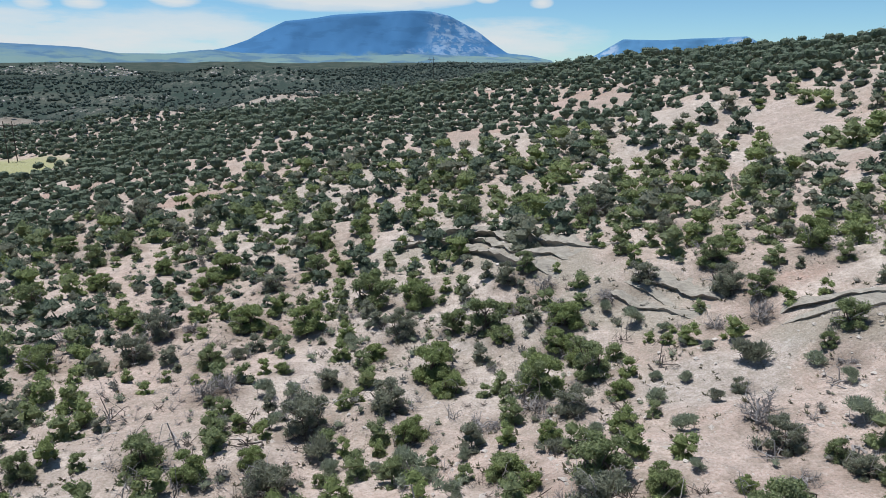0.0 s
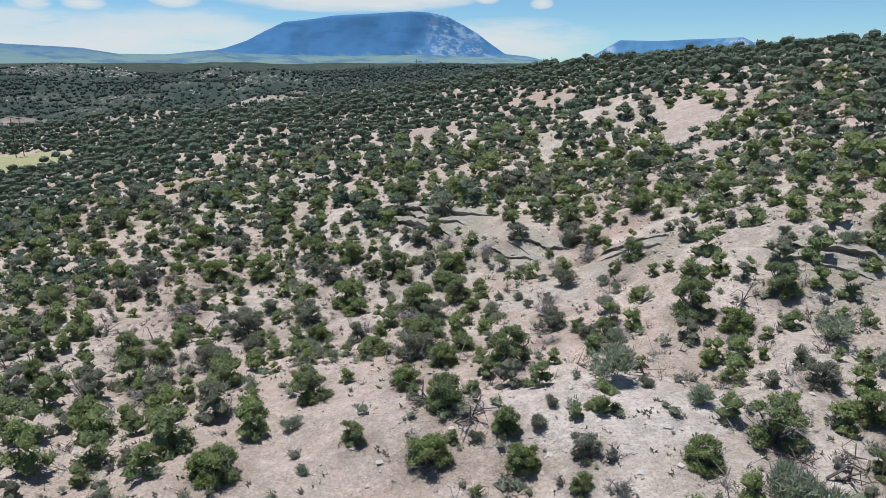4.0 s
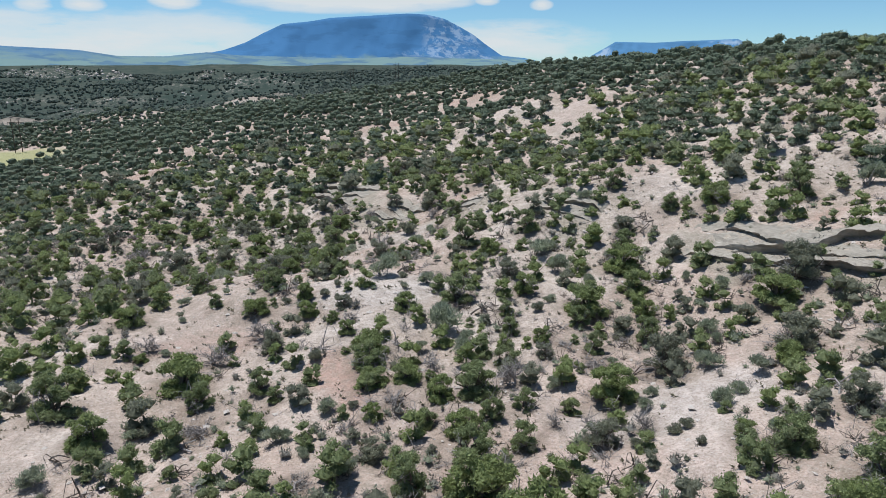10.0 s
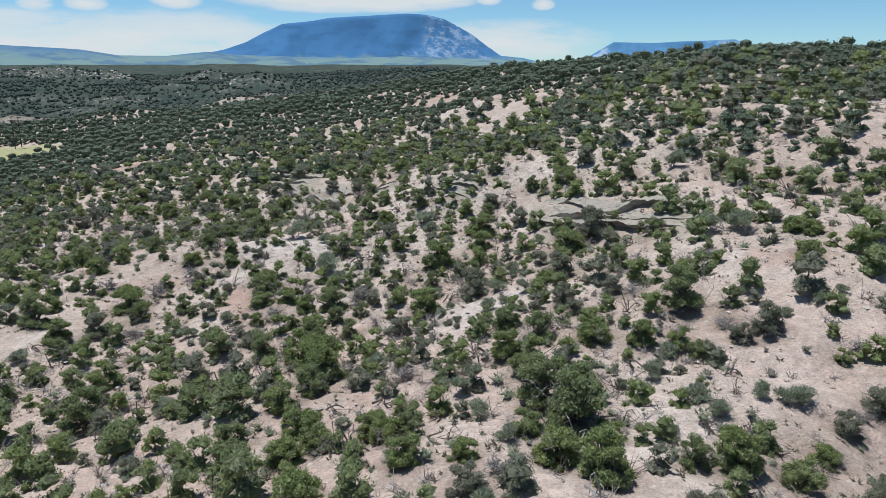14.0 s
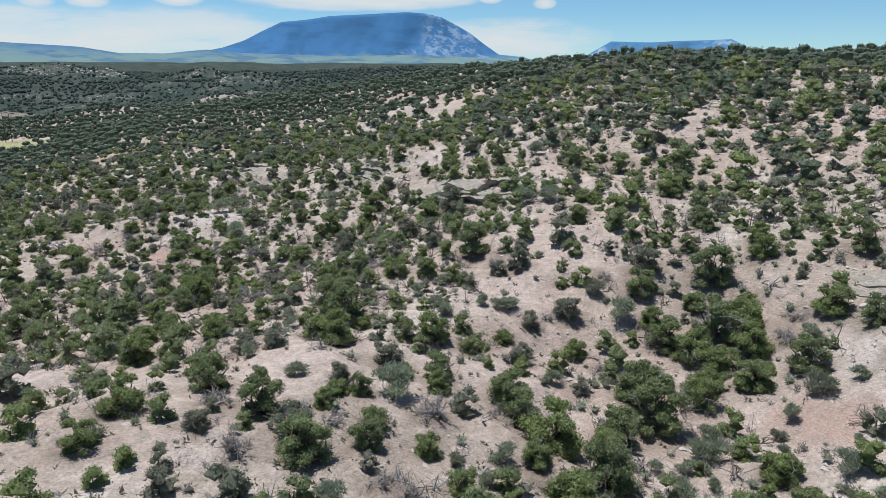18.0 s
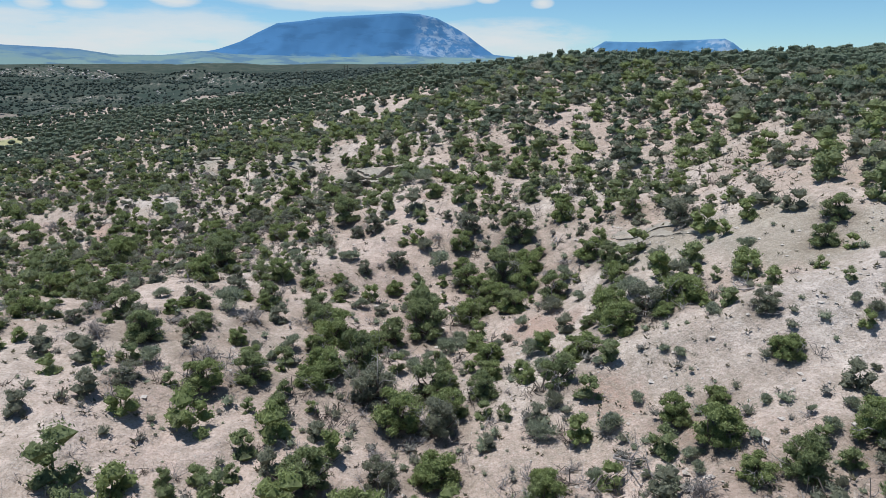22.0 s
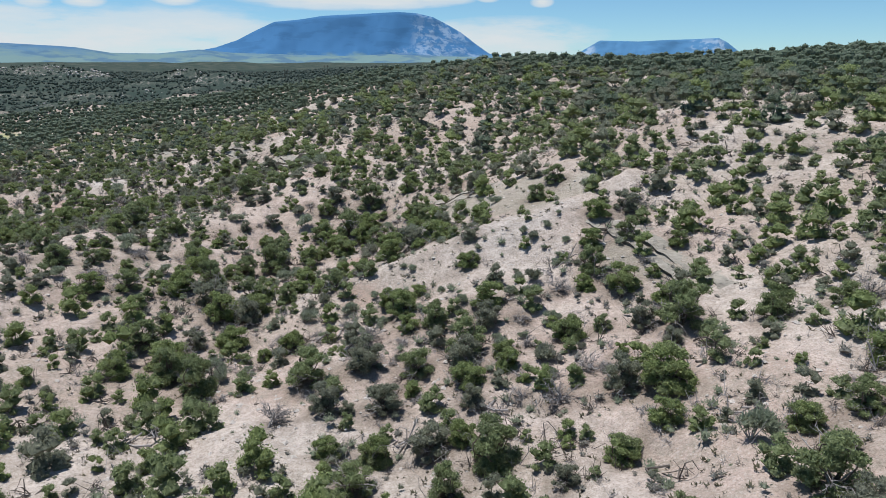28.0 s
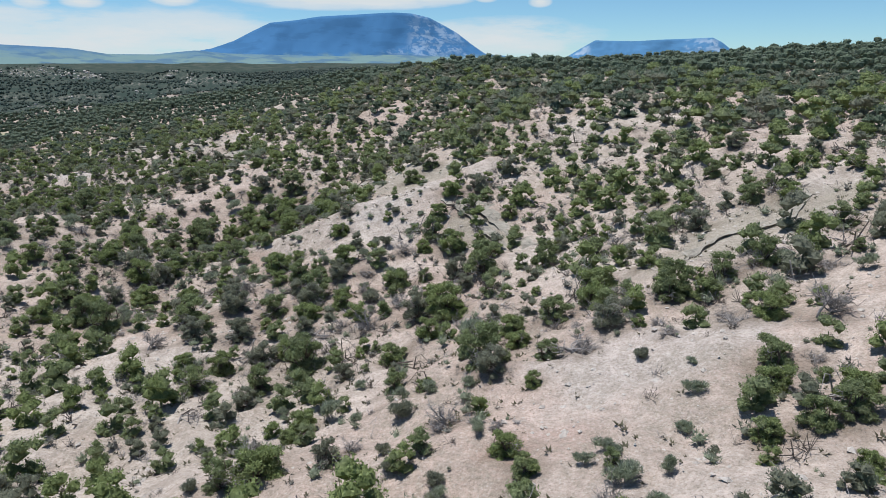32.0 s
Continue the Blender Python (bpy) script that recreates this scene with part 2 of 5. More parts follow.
# ---- the lie of the land ----
BASE = 18.99
BROAD_HILLS = [
    (300, 1100, 400, 19.0), (900, 500, 400, 19.3), (-900, 700, 400, -9.4), (-500, 1300, 400, 8.3),
    (900, -100, 400, 12.3), (320, 150, 160, 19.6), (-400, 470, 160, -15.0), (-400, 70, 160, -18.7),
    (400, -90, 160, 14.2), (160, 470, 160, 16.1), (-160, 550, 160, -7.5), (-55, 65, 70, -10.9),
    (225, -145, 70, 5.5), (-160, 205, 70, -13.7), (85, 240, 70, 7.9), (-125, -75, 70, -8.1),
    (-20, -180, 70, -4.5), (104, -99, 34, -10.6), (53, -31, 34, -3.4), (19, 173, 34, -3.5),
]
KNOLLS_A = [
    (135, 102, 34, 7.8), (169, 34, 34, 3.8), (169, -68, 34, 3.6), (135, 170, 34, 4.9),
    (90, -44, 11, -1.5), (-1, 85, 34, -3.3), (33, 0, 34, -1.5), (33, 221, 34, -5.2),
    (-120, 119, 34, -2.7), (54, 16, 11, -0.9), (90, 60, 20, 1.7), (120, -74, 11, 1.8),
    (160, -30, 20, 2.2), (-86, 238, 34, 1.3), (40, -70, 20, 3.5), (138, -86, 11, -0.7),
    (50, 130, 20, -2.0), (84, -68, 11, -0.8), (-18, -51, 34, -2.1), (-69, 17, 34, 3.1),
    (102, -98, 11, 1.0), (114, -14, 11, -1.0), (12, 52, 11, -0.5), (220, 34, 34, 1.4),
]
KNOLLS_B = [
    (12, 28, 11, 0.8), (126, -50, 11, 1.1), (42, -2, 11, -1.1), (138, -116, 11, 1.4),
    (169, -170, 34, 0.8), (186, 102, 34, -0.8), (84, -44, 11, -1.3), (60, -26, 11, 1.1),
    (138, -44, 11, 1.0), (10, -30, 20, -1.5), (48, 52, 11, 1.3), (48, 28, 11, -1.0),
    (96, -38, 11, -1.0), (0, 220, 20, -1.9), (18, 58, 11, -1.0), (152, 238, 34, -0.5),
    (-1, 272, 34, -1.1), (220, -85, 34, -0.8), (114, -68, 11, 1.8), (18, 88, 11, 0.9),
    (-69, 136, 34, -0.7), (54, -56, 11, 1.3), (100, 90, 20, 2.1), (16, -119, 34, 0.7),
]
KNOLLS_C = [
    (54, 52, 11, 1.5), (67, 289, 34, 0.5), (48, -2, 11, -1.0), (-52, 238, 34, 1.2),
    (-120, 238, 34, -0.4), (144, -38, 11, 1.1), (60, 170, 20, 1.2), (96, -50, 11, -1.3),
    (102, 22, 11, 0.9), (78, -74, 11, -0.9), (42, 64, 11, 1.6), (-50, 70, 20, 1.1),
    (114, -20, 11, -0.7), (160, -20, 20, 2.3), (-103, 34, 34, -1.6), (18, 94, 11, 0.8),
    (126, -56, 11, 1.3), (78, -44, 11, -0.8), (24, 16, 11, 1.0), (84, -8, 11, 1.2),
    (110, 40, 20, 2.4), (138, -80, 11, -1.1), (108, -92, 11, 0.8), (114, 4, 11, -0.8),
]
KNOLLS_D = [
    (36, -26, 11, 0.8), (72, 10, 11, -0.7), (70, 120, 20, -1.2), (84, -80, 11, -0.7),
    (108, -8, 11, -0.7), (84, 58, 11, -0.5), (108, 28, 11, 0.8), (162, -80, 11, 0.8),
    (24, 58, 11, -0.8), (6, 28, 11, 0.8), (108, -116, 11, -0.6), (-12, 46, 11, -0.5),
    (150, -104, 11, -0.6), (150, -38, 11, 1.0), (24, 88, 11, 0.7), (96, -98, 11, 0.8),
    (12, -2, 11, -0.9), (48, 22, 11, -1.0), (90, -38, 11, -1.0),
]
KNOLLS = KNOLLS_A + KNOLLS_B + KNOLLS_C + KNOLLS_D


def smooth(e0, e1, v):
    u = np.clip((v - e0) / (e1 - e0), 0, 1)
    return u * u * (3 - 2 * u)


def vnoise(x, y, seed):
    """Smooth value noise in -1..1 on arrays."""
    xi, yi = np.floor(x).astype(np.int64), np.floor(y).astype(np.int64)
    fx, fy = x - xi, y - yi
    fx, fy = fx * fx * (3 - 2 * fx), fy * fy * (3 - 2 * fy)

    def h(a, b):
        q = (a * 374761393 + b * 668265263 + seed * 974634777) & 0x7FFFFFFF
        q = ((q ^ (q >> 13)) * 1274126177) & 0x7FFFFFFF
        return ((q ^ (q >> 16)) & 0xFFFF) / 32767.5 - 1

    return (h(xi, yi) * (1 - fx) + h(xi + 1, yi) * fx) * (1 - fy) + (h(xi, yi + 1) * (1 - fx) + h(xi + 1, yi + 1) * fx) * fy


def open_land(x, y):
    """The height of the ground without its spurs."""
    x, y = np.asarray(x, float), np.asarray(y, float)
    z = np.full(np.broadcast(x, y).shape, BASE)
    for cx, cy, r, h in BROAD_HILLS + KNOLLS:
        z = z + h * np.exp(-((x - cx) ** 2 + (y - cy) ** 2) / (2 * r * r))
    # far country: wooded hills and a long plateau up to eye level
    far = smooth(450, 1500, np.hypot(x, y))
    z = z + far * (9 * vnoise(x / 260, y / 260, 5) + 5 * vnoise(x / 110, y / 110, 6) - 4)
    z = z + smooth(1500, 3200, np.hypot(x, y)) * (33 - 0.002 * np.abs(x))
    # rocky knolls on the far hills
    for cx, cy, r, h in ((-428, 939, 34, 15.5), (-321, 1066, 32, 16), (-176, 781, 27, 13), (-766, 1355, 66, 10), (-724, 1416, 44, 14), (-388, 660, 16, 4.6), (-294, 639, 15, 4.7), (-262, 648, 16, 4.2),
                         (-223, 680, 13, 4.2), (-96, 408, 13, 4.8), (-93, 494, 11, 4.5), (-270, 547, 15, 6), (-133, 341, 11, 4.1), (-153, 342, 11, 4), (-256, 424, 10, 7), (-168, 315, 9, 3.4), (-272, 776, 12, 5), (-182, 686, 11, 4.3)):
        z = z + h * np.exp(-((x - cx) ** 2 + (y - cy) ** 2) / (2 * r * r))
    # gullies and spurs cut by water
    near = 1 - smooth(300, 700, np.hypot(x, y - 50))
    wx, wy = x + 6 * vnoise(x / 31, y / 31, 1), y + 6 * vnoise(x / 31, y / 31, 2)
    u, v = wx * 0.83 - wy * 0.56, wx * 0.56 + wy * 0.83
    rid = 1 - 2 * np.abs(vnoise(u / 34, v / 19, 3))
    z = z + near * (0.45 * rid - 0.12 + 0.62 * vnoise(x / 7, y / 7, 4) + 0.42 * (1 - 2 * np.abs(vnoise(u / 6, v / 3, 9))) + 0.18 * vnoise(x / 2.3, y / 2.3, 7) + 0.06 * vnoise(x / 1.1, y / 1.1, 8))
    return z


SPURS = [        # crest lines: points, height, half width
    ([(133, -61), (124, -67.5), (118.5, -70), (112.5, -69.5), (106.8, -70.5), (100, -70), (93, -73)], 1.5, 3.0),
    ([(158, -126), (150, -130), (141, -129.5), (135, -127), (131, -125), (127, -124.5), (119, -127)], 1.4, 3.0),
    ([(42, 27), (32, 22), (24, 18), (17, 24), (4, 32), (-12, 40)], 0.3, 4.5),
    ([(-26, 236), (-52, 234), (-74, 258), (-90, 234)], 0.5, 9.0),
]


def land(x, y):
    """The ground with the crests of its spurs."""
    z = open_land(x, y)
    for line, h, w in SPURS:
        d = np.full(z.shape, 1e9)
        for (ax, ay), (bx, by) in zip(line, line[1:]):
            u = np.clip(((x - ax) * (bx - ax) + (y - ay) * (by - ay)) / ((bx - ax) ** 2 + (by - ay) ** 2), 0, 1)
            d = np.minimum(d, np.hypot(x - ax - u * (bx - ax), y - ay - u * (by - ay)))
        z = z + h * np.exp(-d / w) * (0.9 + 0.2 * vnoise(x / 6, y / 6, 31))
    return z


def spread(lo, a, b, hi, step, grow):
    """Grid lines: even from a to b, wider and wider out to lo and hi."""
    mid, out, d = list(np.arange(a, b, step)), [], step
    p = b
    while p < hi:
        out.append(p)
        d *= grow
        p += d
    low, d, p = [], step, a
    while p > lo:
        d *= grow
        p -= d
        low.append(p)
    return np.array(low[::-1] + mid + out + [hi])


def mesh_from(name, verts, faces, mats, smooth_shade=False, slot=None):
    """A mesh from arrays: faces all with the same count of corners."""
    me = bpy.data.meshes.new(name)
    n, k = faces.shape
    me.vertices.add(len(verts))
    me.vertices.foreach_set("co", np.asarray(verts, np.float32).ravel())
    me.loops.add(n * k)
    me.loops.foreach_set("vertex_index", np.asarray(faces, np.int32).ravel())
    me.polygons.add(n)
    me.polygons.foreach_set("loop_start", np.arange(0, n * k, k, dtype=np.int32))
    me.polygons.foreach_set("use_smooth", np.full(n, smooth_shade))
    if slot is not None:
        me.polygons.foreach_set("material_index", np.asarray(slot, np.int32))
    for m in mats:
        me.materials.append(m)
    me.update()
    return me


MEADOW = (-185, 247, 54, 24)      # x, y, half length, half width


def meadow_at(x, y):
    d = np.hypot((x - MEADOW[0]) / MEADOW[2], (y - MEADOW[1]) / MEADOW[3]) + 0.15 * vnoise(x / 14, y / 14, 21)
    return 1 - smooth(0.9, 1.05, d)


def blotch(x, y, cx, cy, a, b, turn, seed):
    c, s = math.cos(radians(turn)), math.sin(radians(turn))
    u, v = (x - cx) * c + (y - cy) * s, -(x - cx) * s + (y - cy) * c
    return 1 - smooth(0.7, 1.1, np.hypot(u / a, v / b) + 0.35 * vnoise(x / 5, y / 5, seed) + 0.15 * vnoise(x / 1.7, y / 1.7, seed + 1))


RED_EARTH = [(94.5, -54.7, 4.1, 3.0, 0), (98.0, -75.9, 2.6, 2.5, 0), (103.2, -81.1, 1.9, 1.7, 0), (94.5, -54.8, 3.2, 3.5, 0), (98.2, -74.1, 2.3, 1.7, 0), (22.7, -0.2, 2.9, 4.1, 0), (80.2, -12.0, 3.2, 3.5, 0), (20.5, 2.6, 3.0, 3.4, 0), (75.5, 24.6, 2.4, 2.0, 0), (40.1, -29.5, 1.6, 1.8, 0),
             (20.2, 1.7, 2.7, 2.9, 0), (8.1, 12.3, 3.2, 3.4, 0), (5.6, 11.6, 4.9, 4.0, 0), (131.0, -136.7, 3.6, 3.4, 0), (97.3, -72.8, 1.7, 1.7, 0), (46.2, 221.1, 10.4, 13.5, 0), (5.8, 192.9, 6.9, 14.0, 0), (61.7, 103.2, 3.3, 4.9, 0), (35.8, 65.6, 3.3, 1.5, 0), (-100.9, 183.1, 10.4, 10.9, 0),
             (45, 207, 22, 8, 20), (8, 203, 14, 8, 0), (-55, 150, 12, 4, 30), (-70, 128, 9, 4, 0), (14, 268, 10, 9, 0), (38, 224, 11, 9, 0)]
GREY_EARTH = [(-2, 100, 9, 4, -25), (10, 86, 10, 5, -45), (20, 70, 9, 5, -45), (33, 55, 7, 4, -30), (66, 17, 9, 5, -50), (76, 6, 7, 4, -40), (131, -82, 8, 5, -40), (108, -45, 8, 4, -50), (119, -53, 7, 4, -30), (151, -108, 9, 4, 25), (164, -101, 8, 4, 30), (48, 40, 6, 4, -50)]
WHITE_EARTH = [(23, 20, 8, 7, 0), (21.5, 53, 7, 5, 0), (4, 70, 5, 4, 0), (49, -7, 8, 6, 0), (118, -70, 10, 5, 20), (140, -128, 10, 5, 0)]
BARE = [(45, 206, 10.1, 13.1), (6, 201, 7.3, 9.4), (19, 158, 4.5, 5.8), (68, 140, 8.7, 11.3), (61, 105, 5.9, 7.6), (37, 141, 5.3, 6.8), (5, 68, 2.4, 3.1), (65, 143, 7.9, 10.3), (45, 207, 7.9, 10.3), (11, 173, 7.0, 9.1), (167, 76, 6.1, 7.9)]      # open ground far off: x, y, half sizes
OPEN_A = [        # open slopes: outlines
    [(26.6, 229.7), (54.6, 220.5), (49.2, 197.9), (29.2, 209.0)],
    [(56.2, 134.3), (69.7, 146.4), (70.6, 124.6), (55.0, 115.2), (43.8, 109.6)],
    [(59.0, 105.8), (65.7, 105.0), (57.7, 91.2), (54.7, 94.7)],
    [(1.2, 190.0), (11.3, 211.2), (9.4, 173.8), (1.0, 164.0)],
    [(8.4, 155.0), (20.8, 166.6), (17.9, 151.6), (10.1, 144.3)],
    [(13.1, 43.7), (18.5, 45.0), (19.8, 38.3), (14.1, 37.6)],
    [(-4.2, 15.6), (0.3, 45.1), (12.9, 15.6), (9.6, 8.5), (5.3, 6.1)],
    [(16.4, 23.0), (26.4, 20.5), (27.6, 9.7), (19.3, 9.3)],
    [(48.9, 1.5), (57.0, -3.7), (57.4, -7.8), (46.7, -4.7)],
    [(51.4, 47.8), (64.8, 50.3), (63.4, 41.7), (54.1, 42.7)],
    [(77.2, -8.5), (92.5, 3.9), (79.5, -18.4), (74.9, -14.5)],
    [(79.3, 37.1), (89.1, 42.3), (82.8, 29.8), (78.5, 31.9)],
    [(49.3, -0.1), (52.3, -19.4), (46.6, -18.7), (46.3, -7.7)],
]
OPEN_B = [        # open slopes: outlines
    [(98.5, -46.9), (103.9, -45.7), (103.3, -54.2), (97.2, -51.0)],
    [(81.4, -5.7), (89.6, 13.2), (86.8, -4.1), (75.9, -16.8)],
    [(102.7, -32.0), (108.7, -35.8), (114.4, -55.0), (110.6, -61.9), (109.3, -48.4)],
    [(100.1, -69.0), (107.1, -68.0), (105.1, -71.8), (100.0, -73.5)],
    [(117.4, -34.6), (126.5, -33.6), (122.2, -41.0), (116.1, -38.6)],
    [(98.8, -72.0), (113.3, -67.1), (123.4, -68.2), (121.9, -79.0), (118.4, -83.3), (108.6, -82.6), (100.1, -75.5)],
    [(86.3, -89.1), (98.9, -89.3), (97.7, -94.2), (88.8, -92.6)],
    [(125.3, -58.4), (129.6, -56.9), (130.5, -59.4), (125.2, -62.0)],
    [(100.5, -72.1), (113.4, -73.3), (123.1, -67.5), (123.6, -78.2), (117.5, -84.6), (106.8, -83.3)],
    [(139.4, -124.9), (146.0, -122.4), (146.2, -128.8), (138.7, -145.9), (128.4, -141.0), (130.3, -132.3)],
    [(164.5, -79.5), (184.8, -54.3), (179.0, -69.7), (164.3, -83.6)],
    [(163.5, -96.3), (172.4, -93.3), (170.9, -97.2), (161.9, -99.8)],
    [(90.3, -104.4), (101.0, -95.3), (102.5, -100.8), (93.4, -107.5)],
]
OPEN_C = [
    [(-3.9, 111.8), (13.6, 93.6), (20.7, 76.2), (27.8, 71.3), (26.7, 67.9), (19.8, 74.7), (12.1, 81.9), (3.5, 87.9)],
    [(60.3, 30.6), (69.8, 26.3), (73.4, 19.9), (69.0, 12.2), (63.0, 17.7), (59.0, 24.9)],
    [(107.0, -34.7), (114.6, -51.4), (120.0, -57.7), (128.4, -58.4), (128.5, -64.1), (119.9, -65.7), (113.7, -63.0), (109.7, -48.1)],
    [(153.3, -98.0), (161.9, -99.8), (168.6, -98.3), (163.8, -105.2), (154.7, -107.5), (146.0, -109.9)],
    [(148.6, -131.6), (162.5, -115.6), (151.9, -133.4), (149.5, -133.9)],
    [(86.2, -101.9), (88.4, -94.7), (93.2, -91.8), (98.4, -97.5), (93.6, -102.9), (90.5, -107.9)],
]
OPEN_SLOPES = OPEN_A + OPEN_B + OPEN_C


def within(x, y, outlines):
    """1 inside the outlines, 0 outside, with a ragged edge."""
    wx, wy = x + 1.6 * vnoise(x / 4, y / 4, 81), y + 1.6 * vnoise(x / 4, y / 4, 82)
    total = np.zeros(np.shape(x), bool)
    for line in outlines:
        hit = np.zeros(np.shape(x), bool)
        for (ax, ay), (bx, by) in zip(line, line[1:] + line[:1]):
            if ay != by:
                hit ^= ((ay > wy) != (by > wy)) & (wx < ax + (wy - ay) * (bx - ax) / (by - ay))
        total |= hit
    return total.astype(float)


# ---- plants that stand out one by one: x, y, width of the crown ----
JUNIPERS_A = [
    (101.5, -79.1, 3.0), (104.1, -86.9, 3.2), (112.1, -88.5, 3.7), (119.6, -92.5, 4.2), (110.6, -76.3, 3.5), (111.0, -71.2, 3.0), (104.9, -77.9, 2.5), (88.8, -61.2, 3.8),
    (91.6, -84.5, 3.4), (88.6, -84.6, 2.3), (83.8, -80.3, 4.6), (83.9, -74.3, 4.3), (78.7, -86.2, 5.7), (75.2, -90.5, 4.1), (64.7, -72.5, 4.3), (73.7, -66.6, 4.7),
    (100.2, -93.6, 4.7), (109.9, -95.3, 4.0), (113.4, -94.6, 2.8), (126.4, -85.0, 4.4), (124.5, -77.2, 3.4), (126.3, -71.3, 4.3), (107.2, -63.4, 5.4), (100.8, -61.0, 4.7),
    (89.1, -41.6, 4.7), (113.0, -44.0, 4.5), (128.6, -136.4, 2.5), (141.8, -140.5, 2.3), (147.4, -138.4, 2.7), (144.8, -144.4, 1.6), (113.1, -133.1, 4.3), (114.2, -123.9, 3.0),
]
JUNIPERS_B = [
    (117.5, -133.2, 2.3), (131.2, -128.7, 1.6), (120.2, -111.2, 3.5), (131.3, -117.7, 2.9), (140.1, -108.6, 4.9), (146.3, -119.4, 3.2), (148.4, -126.0, 3.2), (125.4, -103.9, 5.8),
    (122.1, -102.6, 4.2), (110.0, -101.4, 2.7), (109.1, -105.9, 2.9), (106.9, -106.6, 4.0), (102.7, -100.4, 4.0), (98.8, -106.6, 2.9), (102.5, -106.7, 3.4), (103.3, -82.8, 4.5),
    (112.4, -85.8, 4.3), (163.4, -80.6, 3.3), (151.4, -88.7, 3.1), (170.1, -77.7, 3.0), (161.5, -100.1, 3.3), (177.5, -85.2, 3.5), (170.0, -87.9, 3.1), (171.3, -94.9, 3.1),
    (72.8, -68.8, 4.2), (71.9, -61.8, 2.8), (73.5, -58.4, 5.9), (87.5, -49.9, 4.5), (92.5, -48.1, 4.6), (84.9, -67.6, 2.6), (88.8, -65.5, 3.3), (97.1, -66.7, 4.3),
]
JUNIPERS_C = [
    (100.9, -64.5, 4.9), (104.5, -65.6, 2.6), (103.6, -50.9, 3.8), (102.7, -40.7, 4.4), (87.1, -31.1, 4.2), (78.2, -40.6, 2.9), (74.4, -37.8, 2.6), (55.9, -45.4, 4.1),
    (32.8, -16.5, 6.2), (38.2, -46.1, 4.1), (43.6, -60.8, 4.2), (43.6, -66.6, 3.0), (14.8, -20.1, 4.0), (84.9, -72.0, 4.3), (97.1, -7.1, 4.8), (83.0, -14.0, 3.3),
    (85.4, -5.3, 3.1), (81.9, 4.1, 3.4), (102.2, -25.0, 3.7), (107.4, -29.9, 2.1), (117.6, -27.1, 3.6), (55.6, -63.3, 3.5), (45.9, -51.9, 3.3), (53.8, -42.0, 3.9),
    (57.6, -39.5, 3.0), (62.4, -51.0, 1.9), (68.5, -43.8, 3.5), (64.5, -43.2, 3.8), (71.2, -40.8, 2.5), (72.6, -45.1, 2.8), (60.8, -60.8, 2.7), (57.6, -55.0, 2.3),
]
JUNIPERS_D = [
    (87.0, -35.9, 3.2), (91.8, -34.4, 3.3), (95.2, -38.5, 5.6), (91.2, -44.2, 4.2), (89.0, -47.7, 3.1), (78.8, -28.8, 2.1), (74.2, -24.7, 3.7), (66.7, -25.5, 2.7),
    (59.9, -23.2, 4.1), (42.7, -37.1, 3.2), (47.9, -42.6, 2.4), (35.8, -22.9, 6.2), (36.0, -39.2, 3.6), (37.9, -37.4, 3.1), (33.8, -30.4, 3.5), (57.2, -59.3, 2.1),
    (83.5, -12.1, 3.2), (86.7, -6.7, 3.0), (66.7, 11.7, 5.4), (95.0, 12.2, 3.5), (98.2, 9.8, 2.4), (27.7, 0.1, 3.5), (36.3, -35.0, 3.6), (41.6, -35.6, 3.2),
    (44.7, -4.3, 4.8), (52.1, -24.6, 3.5), (53.1, -29.2, 3.0), (63.6, -24.9, 3.2), (71.9, -25.5, 2.6), (52.3, -39.0, 2.9), (58.9, -12.8, 3.2), (60.1, -1.8, 4.9),
]
JUNIPERS_E = [
    (3.1, -6.5, 4.1), (7.5, 2.5, 5.9), (-3.9, 17.6, 4.3), (46.1, 14.9, 6.0), (30.6, -3.4, 3.0), (67.1, 36.2, 5.4), (87.2, 39.5, 3.2), (89.1, 20.6, 4.6),
    (92.1, 15.6, 3.3), (-15.2, 76.2, 6.1), (-23.0, 79.1, 6.2), (-38.5, 81.9, 4.1), (-30.5, 83.3, 2.8), (-32.0, 100.7, 6.2), (-3.2, 80.9, 5.4), (7.6, 81.0, 3.4),
    (12.6, 68.6, 4.9), (28.7, 68.2, 4.5), (37.5, 69.7, 4.8), (11.5, 64.7, 3.8), (14.5, 53.1, 2.8), (-0.7, 61.9, 5.3), (-4.5, 55.4, 4.5), (-4.5, 72.4, 4.3),
    (-6.9, 68.4, 3.2), (0.4, 58.6, 3.8), (7.8, 46.1, 2.4), (-2.4, 50.2, 3.5), (4.3, 42.4, 3.8), (-14.2, 47.1, 2.7), (-18.4, 45.2, 3.4), (-15.9, 65.3, 2.0),
]
